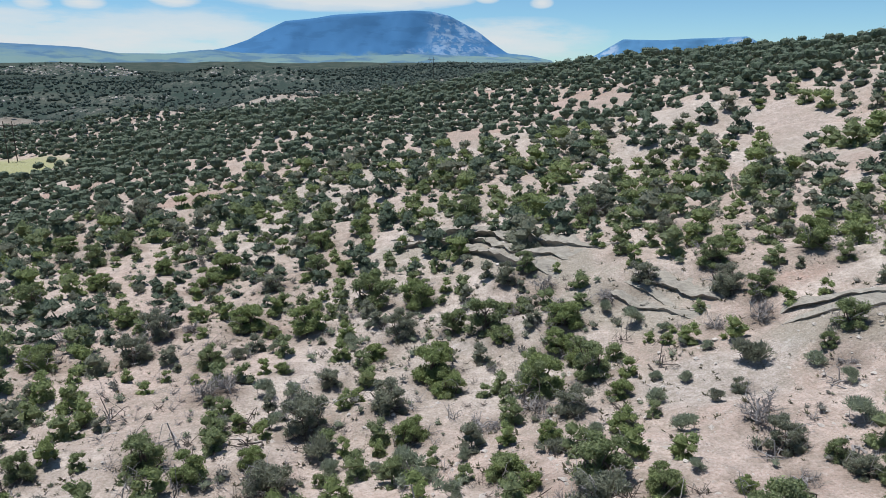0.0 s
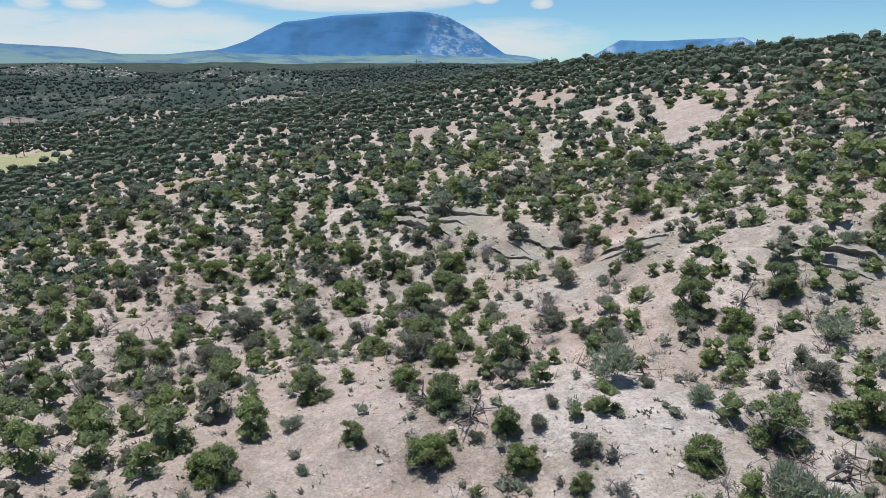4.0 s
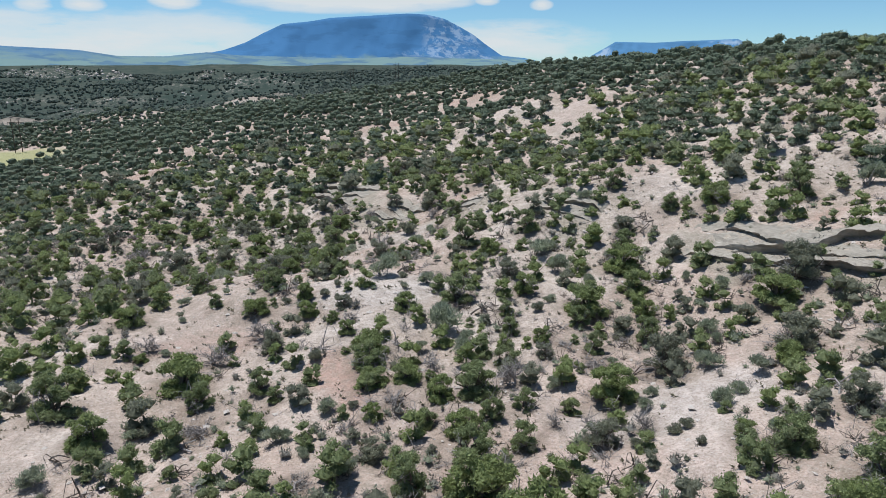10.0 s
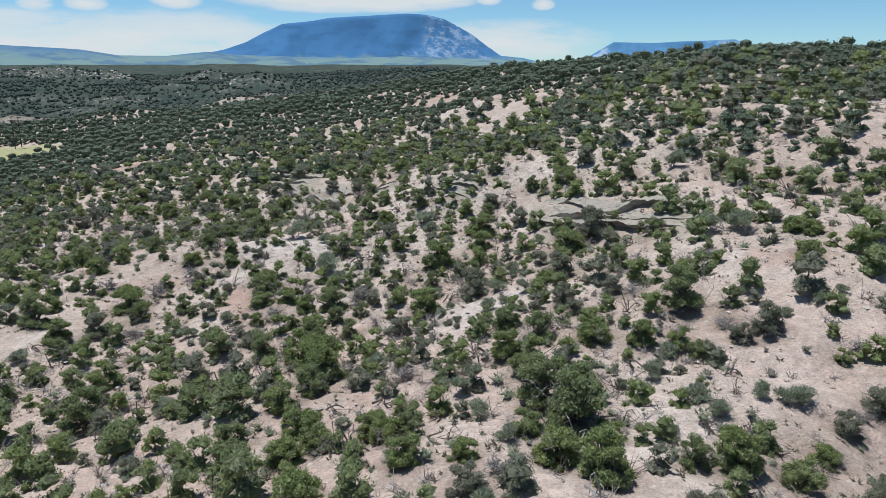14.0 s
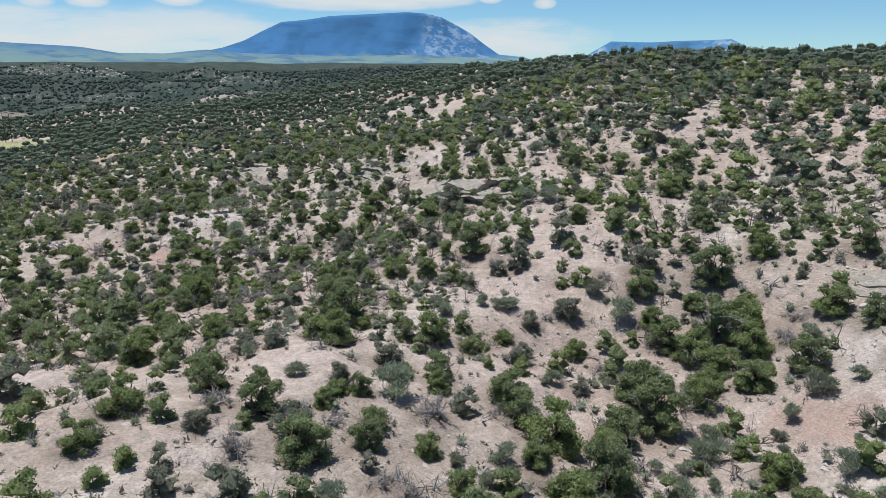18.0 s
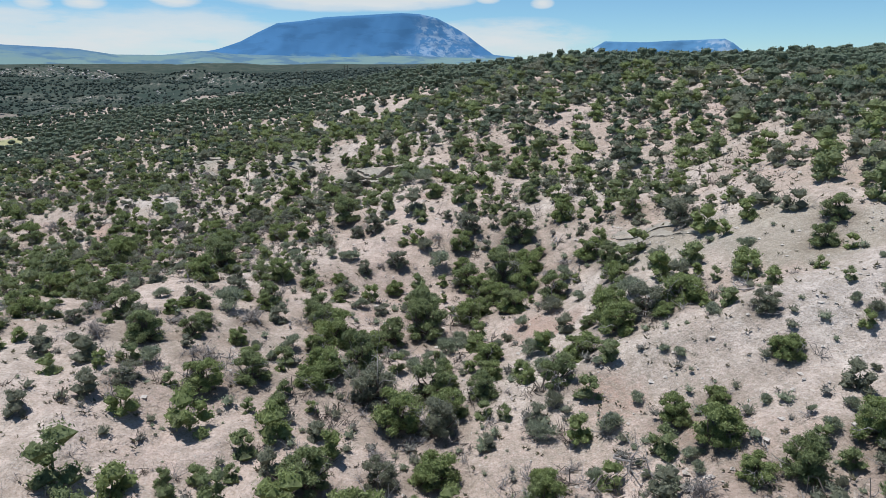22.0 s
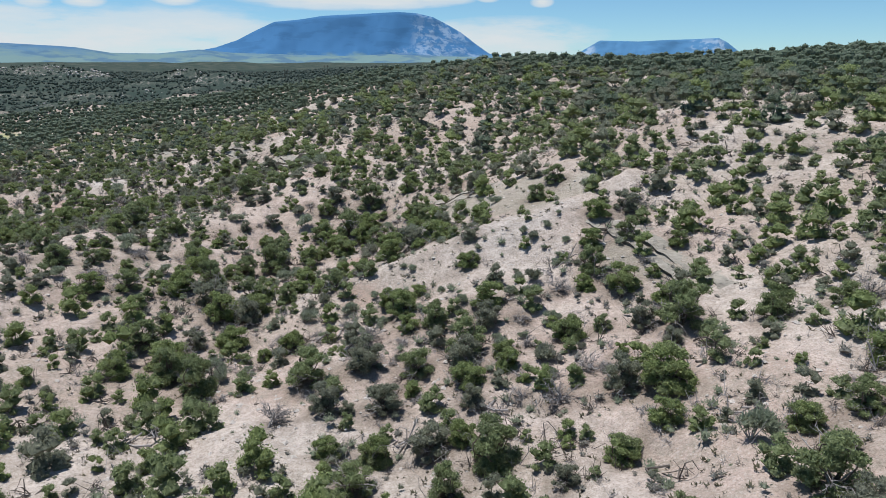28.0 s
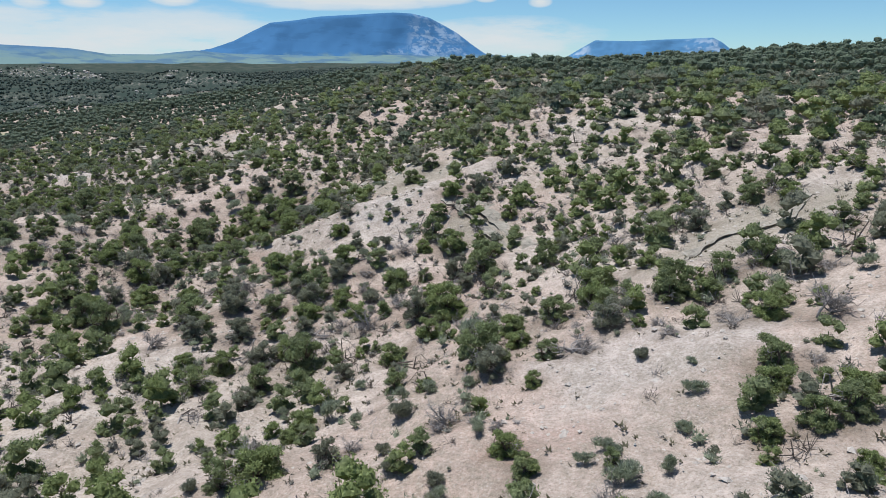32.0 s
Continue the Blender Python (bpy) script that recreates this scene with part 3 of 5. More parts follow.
JUNIPERS_F = [
    (28.4, 87.3, 3.9), (-13.1, 112.2, 4.6), (-19.1, 109.0, 5.3), (46.4, 118.8, 4.3), (45.9, 131.3, 4.7), (14.1, 110.0, 6.2), (22.8, 101.0, 5.7), (8.3, 28.7, 3.2),
    (10.4, 17.2, 3.8), (15.5, 19.1, 2.5), (16.3, 16.3, 2.8), (21.4, 9.5, 2.3), (26.9, 14.1, 3.1), (40.3, 19.5, 3.5), (40.5, 7.8, 2.4), (52.1, 18.5, 4.3),
    (52.4, 24.2, 6.2), (37.1, 34.8, 3.7), (11.5, 31.7, 3.3), (8.4, 55.6, 5.2), (24.2, 5.1, 4.2), (21.6, 6.1, 1.3), (22.4, 7.1, 1.3), (14.0, 8.7, 3.1),
    (-0.8, 32.3, 3.1), (-19.6, 31.2, 2.8), (-28.6, 39.9, 2.8), (51.6, 28.3, 1.6), (1.1, 8.5, 1.9), (-68.1, 141.2, 7.4), (-60.5, 138.5, 4.9), (-65.6, 120.1, 6.8),
]
JUNIPERS_G = [
    (-49.8, 99.0, 4.6), (-41.7, 102.1, 3.6), (-13.6, 96.2, 3.5), (-32.5, 95.5, 5.0), (-2.6, 84.4, 3.5), (7.5, 75.6, 2.5), (-19.7, 77.1, 2.8), (6.1, 67.8, 3.4),
    (-42.1, 68.5, 4.9), (12.8, 61.7, 3.3), (22.9, 50.1, 1.8), (5.5, 39.7, 2.1), (13.1, 37.0, 3.1), (17.7, 36.3, 1.8), (51.7, 12.4, 3.1), (63.0, 8.9, 6.2),
    (50.2, 0.7, 4.5), (24.8, -0.6, 3.7), (25.3, -5.3, 2.1), (58.4, -4.4, 3.0), (40.8, -6.1, 2.2), (32.4, -8.1, 3.5), (25.7, -9.9, 2.9), (30.1, -10.5, 1.1),
    (51.0, -13.9, 1.9), (101.3, -28.1, 4.1), (97.5, -34.2, 2.6), (44.1, -42.8, 3.1), (94.7, -42.7, 4.5), (65.2, -53.7, 2.5), (57.8, -57.2, 2.3), (77.5, -58.3, 3.7),
]
JUNIPERS_H = [
    (64.5, -62.1, 2.5), (66.7, -66.2, 2.6), (80.6, -73.8, 5.2), (91.4, -82.3, 2.4), (134.3, -77.8, 2.8), (122.7, -84.0, 2.8), (130.0, -83.6, 2.1), (129.7, -88.9, 3.4),
    (131.4, -89.9, 2.7), (126.7, -92.5, 3.2), (109.8, -98.3, 4.2), (113.5, -96.8, 2.7), (97.5, -100.7, 3.6), (99.5, -100.9, 1.9), (123.3, -97.6, 1.8), (127.5, -98.1, 2.6),
    (144.5, -108.0, 2.8), (123.6, -109.5, 3.1), (138.7, -112.4, 3.8), (131.3, -113.8, 3.2), (115.9, -113.3, 2.4), (107.6, -116.4, 2.7), (140.0, -122.5, 1.5), (128.6, -125.0, 3.3),
    (123.7, -123.7, 2.1), (113.4, -125.8, 1.9), (144.2, -135.9, 2.9), (129.3, -139.5, 2.2), (144.5, -145.6, 1.2),
]
JUNIPERS = JUNIPERS_A + JUNIPERS_B + JUNIPERS_C + JUNIPERS_D + JUNIPERS_E + JUNIPERS_F + JUNIPERS_G + JUNIPERS_H
PINYONS_A = [
    (106.9, -87.3, 3.4), (94.1, -71.5, 4.1), (78.3, -69.3, 6.2), (83.5, -68.9, 4.6), (79.8, -80.9, 3.4), (74.6, -82.3, 4.7), (67.7, -69.7, 4.5), (105.2, -94.5, 4.1),
    (123.0, -91.6, 2.3), (124.0, -81.7, 3.7), (130.2, -69.7, 4.1), (129.1, -75.9, 3.5), (103.6, -63.7, 4.8), (97.5, -47.2, 4.4), (92.2, -39.5, 6.0), (82.2, -49.6, 5.0),
    (78.9, -55.8, 4.0), (70.8, -52.9, 4.2), (76.5, -63.3, 4.3), (120.3, -61.8, 3.3), (123.2, -58.3, 3.8), (145.4, -133.4, 3.5), (144.3, -140.8, 2.6), (110.7, -133.6, 2.9),
    (128.3, -122.2, 4.8), (132.7, -124.3, 2.5), (138.1, -120.7, 4.0), (144.2, -117.4, 4.2), (149.0, -115.7, 3.4), (152.5, -115.2, 3.4), (152.2, -100.3, 3.6), (148.5, -98.0, 3.7),
]
PINYONS_B = [
    (162.1, -109.5, 3.6), (135.0, -113.7, 3.5), (129.4, -94.2, 5.9), (111.4, -109.0, 5.0), (101.2, -111.1, 4.0), (94.9, -94.3, 5.3), (84.3, -93.4, 4.7), (109.9, -93.0, 4.7),
    (158.0, -87.7, 3.1), (160.5, -74.2, 2.4), (158.6, -97.9, 3.1), (82.6, -53.6, 5.3), (88.0, -69.7, 3.3), (99.0, -59.4, 2.2), (55.9, -37.5, 5.9), (60.8, -49.1, 3.4),
    (65.1, -51.7, 3.3), (53.0, -60.6, 3.8), (56.9, -65.5, 4.4), (58.5, -73.3, 3.4), (60.7, -63.2, 2.7), (109.9, -32.6, 4.1), (97.8, -20.0, 3.1), (49.8, -63.7, 2.4),
    (54.0, -33.8, 5.2), (71.6, -55.3, 4.2), (59.4, -56.6, 2.2), (77.3, -49.3, 2.4), (87.4, -39.1, 4.6), (95.0, -30.5, 5.7), (78.5, -35.3, 3.8), (88.2, -27.8, 5.0),
]
PINYONS_C = [
    (55.4, -21.7, 3.8), (48.0, -46.5, 3.1), (28.5, -15.1, 3.5), (31.1, -35.2, 3.3), (16.2, -27.1, 4.9), (73.2, 5.9, 3.4), (88.2, 23.8, 4.4), (97.7, -17.9, 3.3),
    (24.2, 2.6, 3.9), (32.9, -12.0, 3.5), (36.7, -10.8, 2.8), (35.8, -27.7, 3.5), (44.2, -36.8, 2.2), (42.2, -11.3, 3.3), (52.8, -16.6, 3.7), (50.4, -15.7, 2.3),
    (69.2, -17.8, 5.3), (73.3, -19.4, 2.6), (67.9, -26.9, 2.3), (46.9, -27.9, 3.3), (59.5, -15.6, 2.5), (66.5, -3.8, 3.6), (64.2, -11.9, 3.2), (-1.9, -2.2, 5.0),
    (33.6, -2.6, 4.3), (75.9, 31.5, 4.3), (56.0, 45.7, 3.9), (89.5, 34.2, 2.6), (-32.7, 76.4, 4.8), (-22.6, 90.9, 4.9), (-21.9, 112.2, 5.0), (-8.6, 83.4, 5.9),
]
PINYONS_D = [
    (1.1, 72.9, 3.7), (4.6, 70.6, 5.6), (22.0, 73.6, 4.0), (29.5, 73.8, 4.5), (30.7, 65.0, 3.8), (32.9, 53.6, 3.8), (13.1, 57.6, 4.9), (10.1, 51.0, 4.0),
    (-10.8, 62.8, 3.2), (24.0, 38.5, 1.9), (21.8, 40.7, 3.4), (9.7, 38.9, 4.5), (-12.4, 43.8, 4.3), (-23.9, 68.1, 3.5), (-33.1, 70.9, 4.8), (24.5, 36.4, 2.6),
    (21.2, 80.8, 3.0), (4.3, 111.5, 6.2), (45.1, 99.5, 4.8), (37.7, 124.7, 5.0), (20.7, 98.7, 4.8), (11.5, 22.2, 3.4), (5.2, 19.7, 2.3), (20.2, 15.8, 2.6),
    (19.4, 13.1, 1.7), (32.5, 16.9, 4.6), (38.7, 23.4, 3.2), (37.5, 13.3, 2.5), (37.6, 9.5, 2.3), (44.9, 11.4, 2.8), (34.1, 37.3, 4.5), (25.6, 35.2, 2.6),
]
PINYONS_E = [
    (16.9, 30.6, 4.4), (45.1, 5.7, 2.5), (-11.2, 53.0, 5.5), (-22.7, 48.0, 4.2), (-30.3, 45.2, 2.7), (42.7, 38.4, 4.2), (54.8, 34.1, 4.0), (61.9, 38.3, 3.0),
    (-54.3, 117.4, 5.8), (-41.2, 116.1, 4.9), (-62.8, 114.4, 4.2), (-56.6, 111.6, 4.5), (-28.9, 112.2, 3.7), (-55.6, 91.4, 5.0), (-37.6, 93.1, 2.4), (-34.4, 93.8, 2.4),
    (-17.6, 96.4, 4.3), (10.1, 82.3, 3.3), (-11.1, 76.9, 1.5), (39.1, 66.0, 2.6), (30.4, 52.0, 1.7), (8.5, 35.0, 4.3), (53.6, 30.0, 3.6), (0.9, 28.0, 3.4),
    (40.2, 4.3, 2.3), (50.6, 7.1, 3.2), (36.7, 3.3, 3.0), (29.7, 0.6, 1.4), (14.7, 1.0, 2.7), (16.5, -0.9, 1.9), (9.9, -1.0, 3.3), (37.3, -5.6, 2.4),
]
PINYONS_F = [
    (29.6, -6.1, 2.2), (34.5, -7.1, 2.4), (94.2, -24.4, 2.9), (62.1, -42.8, 2.7), (104.3, -45.1, 3.5), (48.0, -55.5, 4.0), (80.9, -91.2, 4.3), (136.4, -97.5, 3.8),
    (141.8, -98.5, 3.6), (107.9, -112.7, 3.3), (159.6, -116.8, 1.5), (121.2, -121.1, 2.5), (146.3, -140.2, 2.9), (133.7, -140.9, 1.4),
]
PINYONS = PINYONS_A + PINYONS_B + PINYONS_C + PINYONS_D + PINYONS_E + PINYONS_F
BUSHES_A = [
    (112.8, -91.6, 1.6), (118.7, -88.5, 1.9), (116.8, -85.2, 2.6), (114.8, -84.4, 2.0), (109.7, -84.7, 1.6), (112.1, -82.5, 1.8), (116.0, -81.1, 1.9), (107.4, -69.2, 2.0),
    (102.9, -71.5, 1.4), (104.0, -72.0, 1.6), (99.6, -75.7, 1.6), (97.5, -71.0, 1.4), (96.9, -78.5, 3.0), (94.1, -86.3, 1.2), (99.1, -84.7, 1.3), (97.9, -84.2, 0.9),
    (101.3, -83.3, 1.8), (107.6, -80.1, 1.4), (120.1, -72.3, 1.5), (117.2, -73.1, 1.6), (118.2, -74.3, 2.0), (119.4, -75.9, 1.0), (121.8, -75.6, 1.4), (121.0, -77.2, 1.2),
    (122.6, -79.6, 1.4), (109.5, -82.7, 0.9), (121.8, -70.8, 1.1), (117.1, -96.4, 3.2), (126.7, -63.7, 2.9), (129.7, -62.0, 2.1), (85.0, -89.1, 3.1), (87.8, -89.0, 1.3),
]
BUSHES_B = [
    (86.5, -84.5, 1.6), (108.5, -88.6, 1.2), (115.1, -57.3, 1.9), (124.5, -137.9, 1.6), (133.9, -139.1, 1.7), (132.4, -140.3, 1.2), (139.9, -135.2, 1.5), (138.5, -137.8, 1.4),
    (139.1, -140.4, 1.0), (138.4, -128.6, 1.5), (141.1, -131.2, 0.9), (136.2, -142.4, 1.4), (133.7, -142.3, 2.2), (108.6, -133.8, 1.6), (121.6, -136.3, 1.3), (121.2, -133.5, 1.4),
    (127.1, -133.9, 1.4), (107.3, -126.3, 1.3), (111.9, -120.4, 1.4), (121.8, -127.9, 2.4), (123.9, -125.1, 1.7), (122.0, -124.8, 1.7), (127.3, -114.7, 3.7), (154.2, -116.2, 2.4),
    (117.3, -81.9, 2.6), (120.1, -78.5, 1.7), (165.0, -90.3, 2.1), (93.8, -65.8, 2.6), (92.7, -62.0, 2.6), (103.4, -58.5, 3.9), (59.4, -69.9, 2.8), (61.6, -56.0, 4.1),
]
BUSHES_C = [
    (86.2, -54.9, 2.6), (82.9, -59.4, 1.7), (80.8, -60.4, 1.5), (91.2, -55.7, 1.8), (95.5, -59.1, 1.1), (96.6, -51.3, 3.9), (99.7, -51.6, 2.2), (93.5, -74.2, 2.3),
    (113.3, -52.0, 1.6), (53.8, -53.7, 2.5), (83.5, -35.7, 3.7), (82.0, -31.3, 3.4), (69.6, -35.0, 2.2), (71.9, -35.4, 2.7), (50.6, -39.9, 1.8), (22.6, -26.6, 2.5),
    (74.8, -48.6, 2.2), (80.2, -21.2, 1.6), (77.1, -22.4, 1.6), (21.4, -3.5, 2.1), (39.1, -33.8, 1.5), (40.5, -21.2, 2.4), (65.6, -26.4, 2.5), (62.1, -39.0, 1.6),
    (62.6, -31.6, 1.9), (60.1, -32.6, 1.5), (64.5, -34.8, 2.2), (65.8, -37.1, 2.0), (49.4, -34.5, 2.2), (48.2, -31.2, 2.3), (53.4, -7.5, 2.0), (48.2, -11.2, 1.5),
]
BUSHES_D = [
    (47.6, -4.8, 1.5), (24.4, -12.9, 1.9), (19.2, -16.1, 1.8), (25.4, -18.4, 1.5), (24.6, -21.5, 2.1), (5.6, -4.3, 1.9), (1.5, -11.2, 2.8), (18.0, -7.5, 2.3),
    (77.6, -13.2, 1.6), (81.3, -1.3, 4.2), (85.2, -1.0, 2.7), (78.2, -0.1, 3.7), (82.3, 28.2, 4.5), (4.7, 62.3, 1.5), (7.2, 58.4, 2.8), (17.1, 45.4, 2.4),
    (10.8, 45.6, 2.2), (-2.6, 45.7, 3.0), (-9.7, 48.4, 3.4), (-18.6, 53.8, 1.7), (-14.5, 54.3, 2.1), (-10.0, 72.1, 2.5), (21.5, 64.4, 1.5), (19.4, 66.7, 2.8),
    (23.2, 58.5, 1.5), (17.6, 54.5, 1.6), (19.8, 53.4, 1.8), (20.5, 48.3, 1.7), (25.1, 54.4, 4.2), (29.2, 50.8, 2.4), (27.4, 41.6, 2.9), (29.2, 47.0, 1.6),
]
BUSHES_E = [
    (26.4, 75.5, 1.4), (27.2, 80.9, 2.7), (44.5, 24.9, 3.7), (43.3, 30.9, 4.6), (23.4, 25.6, 4.3), (18.8, 5.1, 2.1), (30.7, 10.2, 4.7), (32.7, 4.7, 3.1),
    (2.1, 17.7, 1.3), (-5.0, 31.9, 1.7), (-10.8, 32.6, 1.4), (13.4, 18.8, 1.6), (17.8, 19.2, 1.8), (18.8, 21.4, 1.4), (23.1, 19.4, 1.0), (26.6, 19.2, 0.9),
    (26.2, 24.1, 1.7), (25.3, 9.6, 1.2), (29.1, 20.7, 2.3), (28.8, 6.8, 1.7), (50.4, 33.7, 2.0), (47.5, 20.5, 2.6), (42.6, 16.7, 1.8), (40.8, 14.4, 1.9),
    (3.4, 9.2, 1.6), (51.2, 43.1, 2.5), (49.3, 46.5, 2.3), (46.8, 48.0, 1.7), (47.0, 54.3, 2.0), (36.2, 32.0, 2.2), (-42.3, 95.0, 2.5), (-8.5, 75.6, 1.3),
]
BUSHES_F = [
    (17.1, 70.7, 2.2), (-18.1, 71.2, 1.9), (-21.4, 69.8, 2.3), (21.8, 59.7, 1.2), (-14.2, 59.9, 2.1), (-16.2, 59.6, 2.5), (-3.9, 47.1, 0.7), (16.8, 50.9, 2.1),
    (1.6, 46.1, 1.5), (8.0, 44.1, 2.0), (-4.9, 45.9, 1.6), (-8.2, 46.5, 2.1), (10.6, 43.1, 2.1), (-1.7, 43.4, 2.6), (-16.1, 45.3, 1.0), (0.6, 39.8, 1.8),
    (15.5, 38.2, 1.3), (26.2, 33.0, 2.0), (22.6, 21.1, 1.1), (0.2, 23.8, 1.7), (57.8, 18.3, 1.8), (60.0, 14.1, 2.3), (33.3, 7.4, 2.0), (56.8, 10.4, 1.9),
    (59.4, 9.3, 1.3), (55.6, 5.2, 2.5), (46.3, 2.8, 1.4), (55.3, 2.9, 1.9), (40.0, -1.1, 1.7), (52.8, -1.8, 2.7), (23.6, -3.5, 1.3), (14.9, -5.3, 1.0),
]
BUSHES_G = [
    (46.5, -6.6, 1.9), (55.9, -5.1, 2.2), (20.6, -9.9, 1.4), (51.7, -8.7, 2.3), (47.0, -11.6, 1.7), (53.1, -13.5, 1.6), (44.2, -12.7, 1.3), (47.9, -14.3, 1.1),
    (82.6, -20.6, 1.4), (99.3, -44.4, 2.8), (49.2, -48.6, 2.4), (93.0, -54.2, 2.0), (85.2, -58.2, 3.1), (69.6, -62.1, 2.4), (90.0, -59.1, 1.3), (66.5, -62.8, 1.7),
    (84.0, -62.0, 1.6), (81.5, -63.3, 2.3), (68.4, -64.7, 1.7), (92.0, -63.8, 1.3), (122.0, -68.2, 1.0), (91.9, -77.2, 2.8), (115.9, -78.8, 1.1), (94.9, -83.2, 1.5),
    (98.3, -85.1, 0.8), (99.5, -85.6, 1.2), (101.2, -85.5, 1.5), (90.6, -86.2, 1.4), (94.9, -89.5, 1.2), (96.2, -91.2, 0.9), (88.6, -90.0, 1.0), (103.4, -92.9, 1.0),
]
BUSHES_H = [
    (85.9, -91.1, 2.8), (115.5, -91.2, 1.2), (113.1, -93.0, 1.6), (120.3, -95.3, 1.3), (117.0, -99.3, 1.4), (118.1, -118.6, 1.4), (157.7, -120.9, 1.9), (112.3, -121.7, 1.1),
    (116.3, -122.6, 2.4), (127.0, -126.0, 1.6), (118.5, -125.2, 1.3), (124.5, -139.1, 1.5), (134.6, -145.8, 1.6),
]
BUSHES = BUSHES_A + BUSHES_B + BUSHES_C + BUSHES_D + BUSHES_E + BUSHES_F + BUSHES_G + BUSHES_H
SNAGS_A = [
    (100.3, -87.9, 2.5), (103.8, -89.6, 2.5), (115.6, -88.3, 2.5), (119.8, -84.2, 2.7), (115.5, -93.6, 1.9), (125.0, -131.7, 2.9), (119.5, -125.1, 0.9), (134.9, -124.9, 3.4),
    (151.1, -128.7, 3.4), (145.6, -126.2, 2.4), (117.0, -102.9, 3.4), (93.5, -101.8, 3.1), (100.2, -39.1, 3.4), (49.9, -59.9, 2.9), (64.8, -58.0, 3.4), (43.2, -25.7, 3.2),
    (72.1, -22.2, 2.7), (58.2, -31.1, 3.1), (65.8, -13.4, 2.6), (20.5, -13.7, 3.2), (11.1, -4.3, 3.4), (8.9, 6.8, 3.4), (36.6, -1.1, 3.4), (75.4, -7.4, 2.5),
    (21.7, 44.1, 3.4), (3.4, 50.3, 3.4), (-20.1, 60.4, 3.1), (-22.2, 60.2, 3.4), (20.9, 36.4, 2.6), (7.2, 52.1, 3.2), (11.6, 77.9, 3.4), (12.5, 11.9, 3.4),
]
SNAGS_B = [
    (42.6, 6.7, 2.2), (-15.8, 34.6, 3.4), (1.2, 10.0, 2.4), (18.2, 72.8, 3.4), (-43.1, 76.4, 3.4), (-29.3, 78.0, 2.7), (25.5, 62.2, 2.4), (29.0, 61.3, 3.4),
    (30.7, 49.7, 2.5), (62.8, 15.1, 2.3), (49.1, 8.8, 2.4), (44.6, 2.9, 2.4), (26.8, -3.5, 2.2), (50.4, -1.7, 1.8), (15.7, -3.2, 1.7), (39.2, -8.5, 1.6),
    (45.6, -9.5, 2.5), (83.5, -28.3, 2.3), (97.9, -42.4, 3.3), (80.1, -43.4, 2.7), (72.1, -63.8, 2.2), (52.9, -65.8, 2.4), (61.7, -67.2, 2.3), (63.6, -68.4, 2.2),
    (103.4, -97.2, 1.8), (114.2, -98.1, 2.2), (144.2, -98.0, 3.1), (120.2, -99.3, 2.8), (122.1, -99.7, 2.1), (114.2, -101.7, 2.1), (114.1, -115.2, 2.2), (156.4, -117.9, 3.1),
]
SNAGS_C = [
    (146.5, -123.4, 2.2), (141.5, -124.9, 1.8), (118.9, -131.9, 1.7), (147.8, -133.3, 1.9), (132.5, -144.5, 2.1),
]
SNAGS = SNAGS_A + SNAGS_B + SNAGS_C


gx, gy = spread(-4800, -60, 190, 4800, 1.25, 1.07), spread(-600, -150, 170, 4800, 1.25, 1.055)
X, Y = np.meshgrid(gx, gy)
Z = land(X, Y)
nx, ny = len(gx), len(gy)
idx = np.arange(nx * ny).reshape(ny, nx)
quads = np.stack([idx[:-1, :-1], idx[:-1, 1:], idx[1:, 1:], idx[1:, :-1]], -1).reshape(-1, 4)
gme = mesh_from("ground", np.stack([X, Y, Z], -1).reshape(-1, 3), quads, [GROUND], True)


def under_trees(x, y):
    """Fallen needles below the crowns, 0 to 1."""
    total = np.zeros(x.shape)
    for px_, py_, w in JUNIPERS + PINYONS + SNAGS:
        i0, i1 = np.searchsorted(gx, (px_ - 4, px_ + 4))
        j0, j1 = np.searchsorted(gy, (py_ - 4, py_ + 4))
        d = np.hypot(x[j0:j1, i0:i1] - px_, y[j0:j1, i0:i1] - py_)
        total[j0:j1, i0:i1] = np.maximum(total[j0:j1, i0:i1], 1 - smooth(0.25 * w, 0.62 * w + 0.6, d))
    return total


def paint(me, name, values):
    at = me.attributes.new(name, "FLOAT", "POINT")
    at.data.foreach_set("value", np.asarray(values, np.float32).ravel())


paint(gme, "meadow", meadow_at(X, Y))
paint(gme, "duff", 0.6 * under_trees(X, Y))
def far_rock(x, y):
    """Bare rock on the distant hills, 0 to 1."""
    total = np.zeros(np.shape(x))
    for cx, cy, a, b in ((-416, 912, 36, 30), (-312, 1037, 32, 30), (-170, 755, 32, 26), (-740, 1300, 60, 40), (-700, 1370, 40, 36), (-380, 647, 18, 14), (-288, 626, 17, 13), (-256, 635, 19, 13), (-219, 668, 14, 12), (-94, 398, 14, 10), (-91, 484, 12, 9), (-264, 535, 17, 13), (-129, 332, 14, 10), (-149, 333, 14, 9), (-251, 416, 9, 9), (-165, 308, 12, 8), (-268, 766, 13, 10), (-179, 676, 12, 9)):
        total = np.maximum(total, 1 - smooth(0.7, 1.25, np.hypot((x - cx) / a, (y - cy) / b) + 0.5 * vnoise(x / 14, y / 14, 71)))
    return total


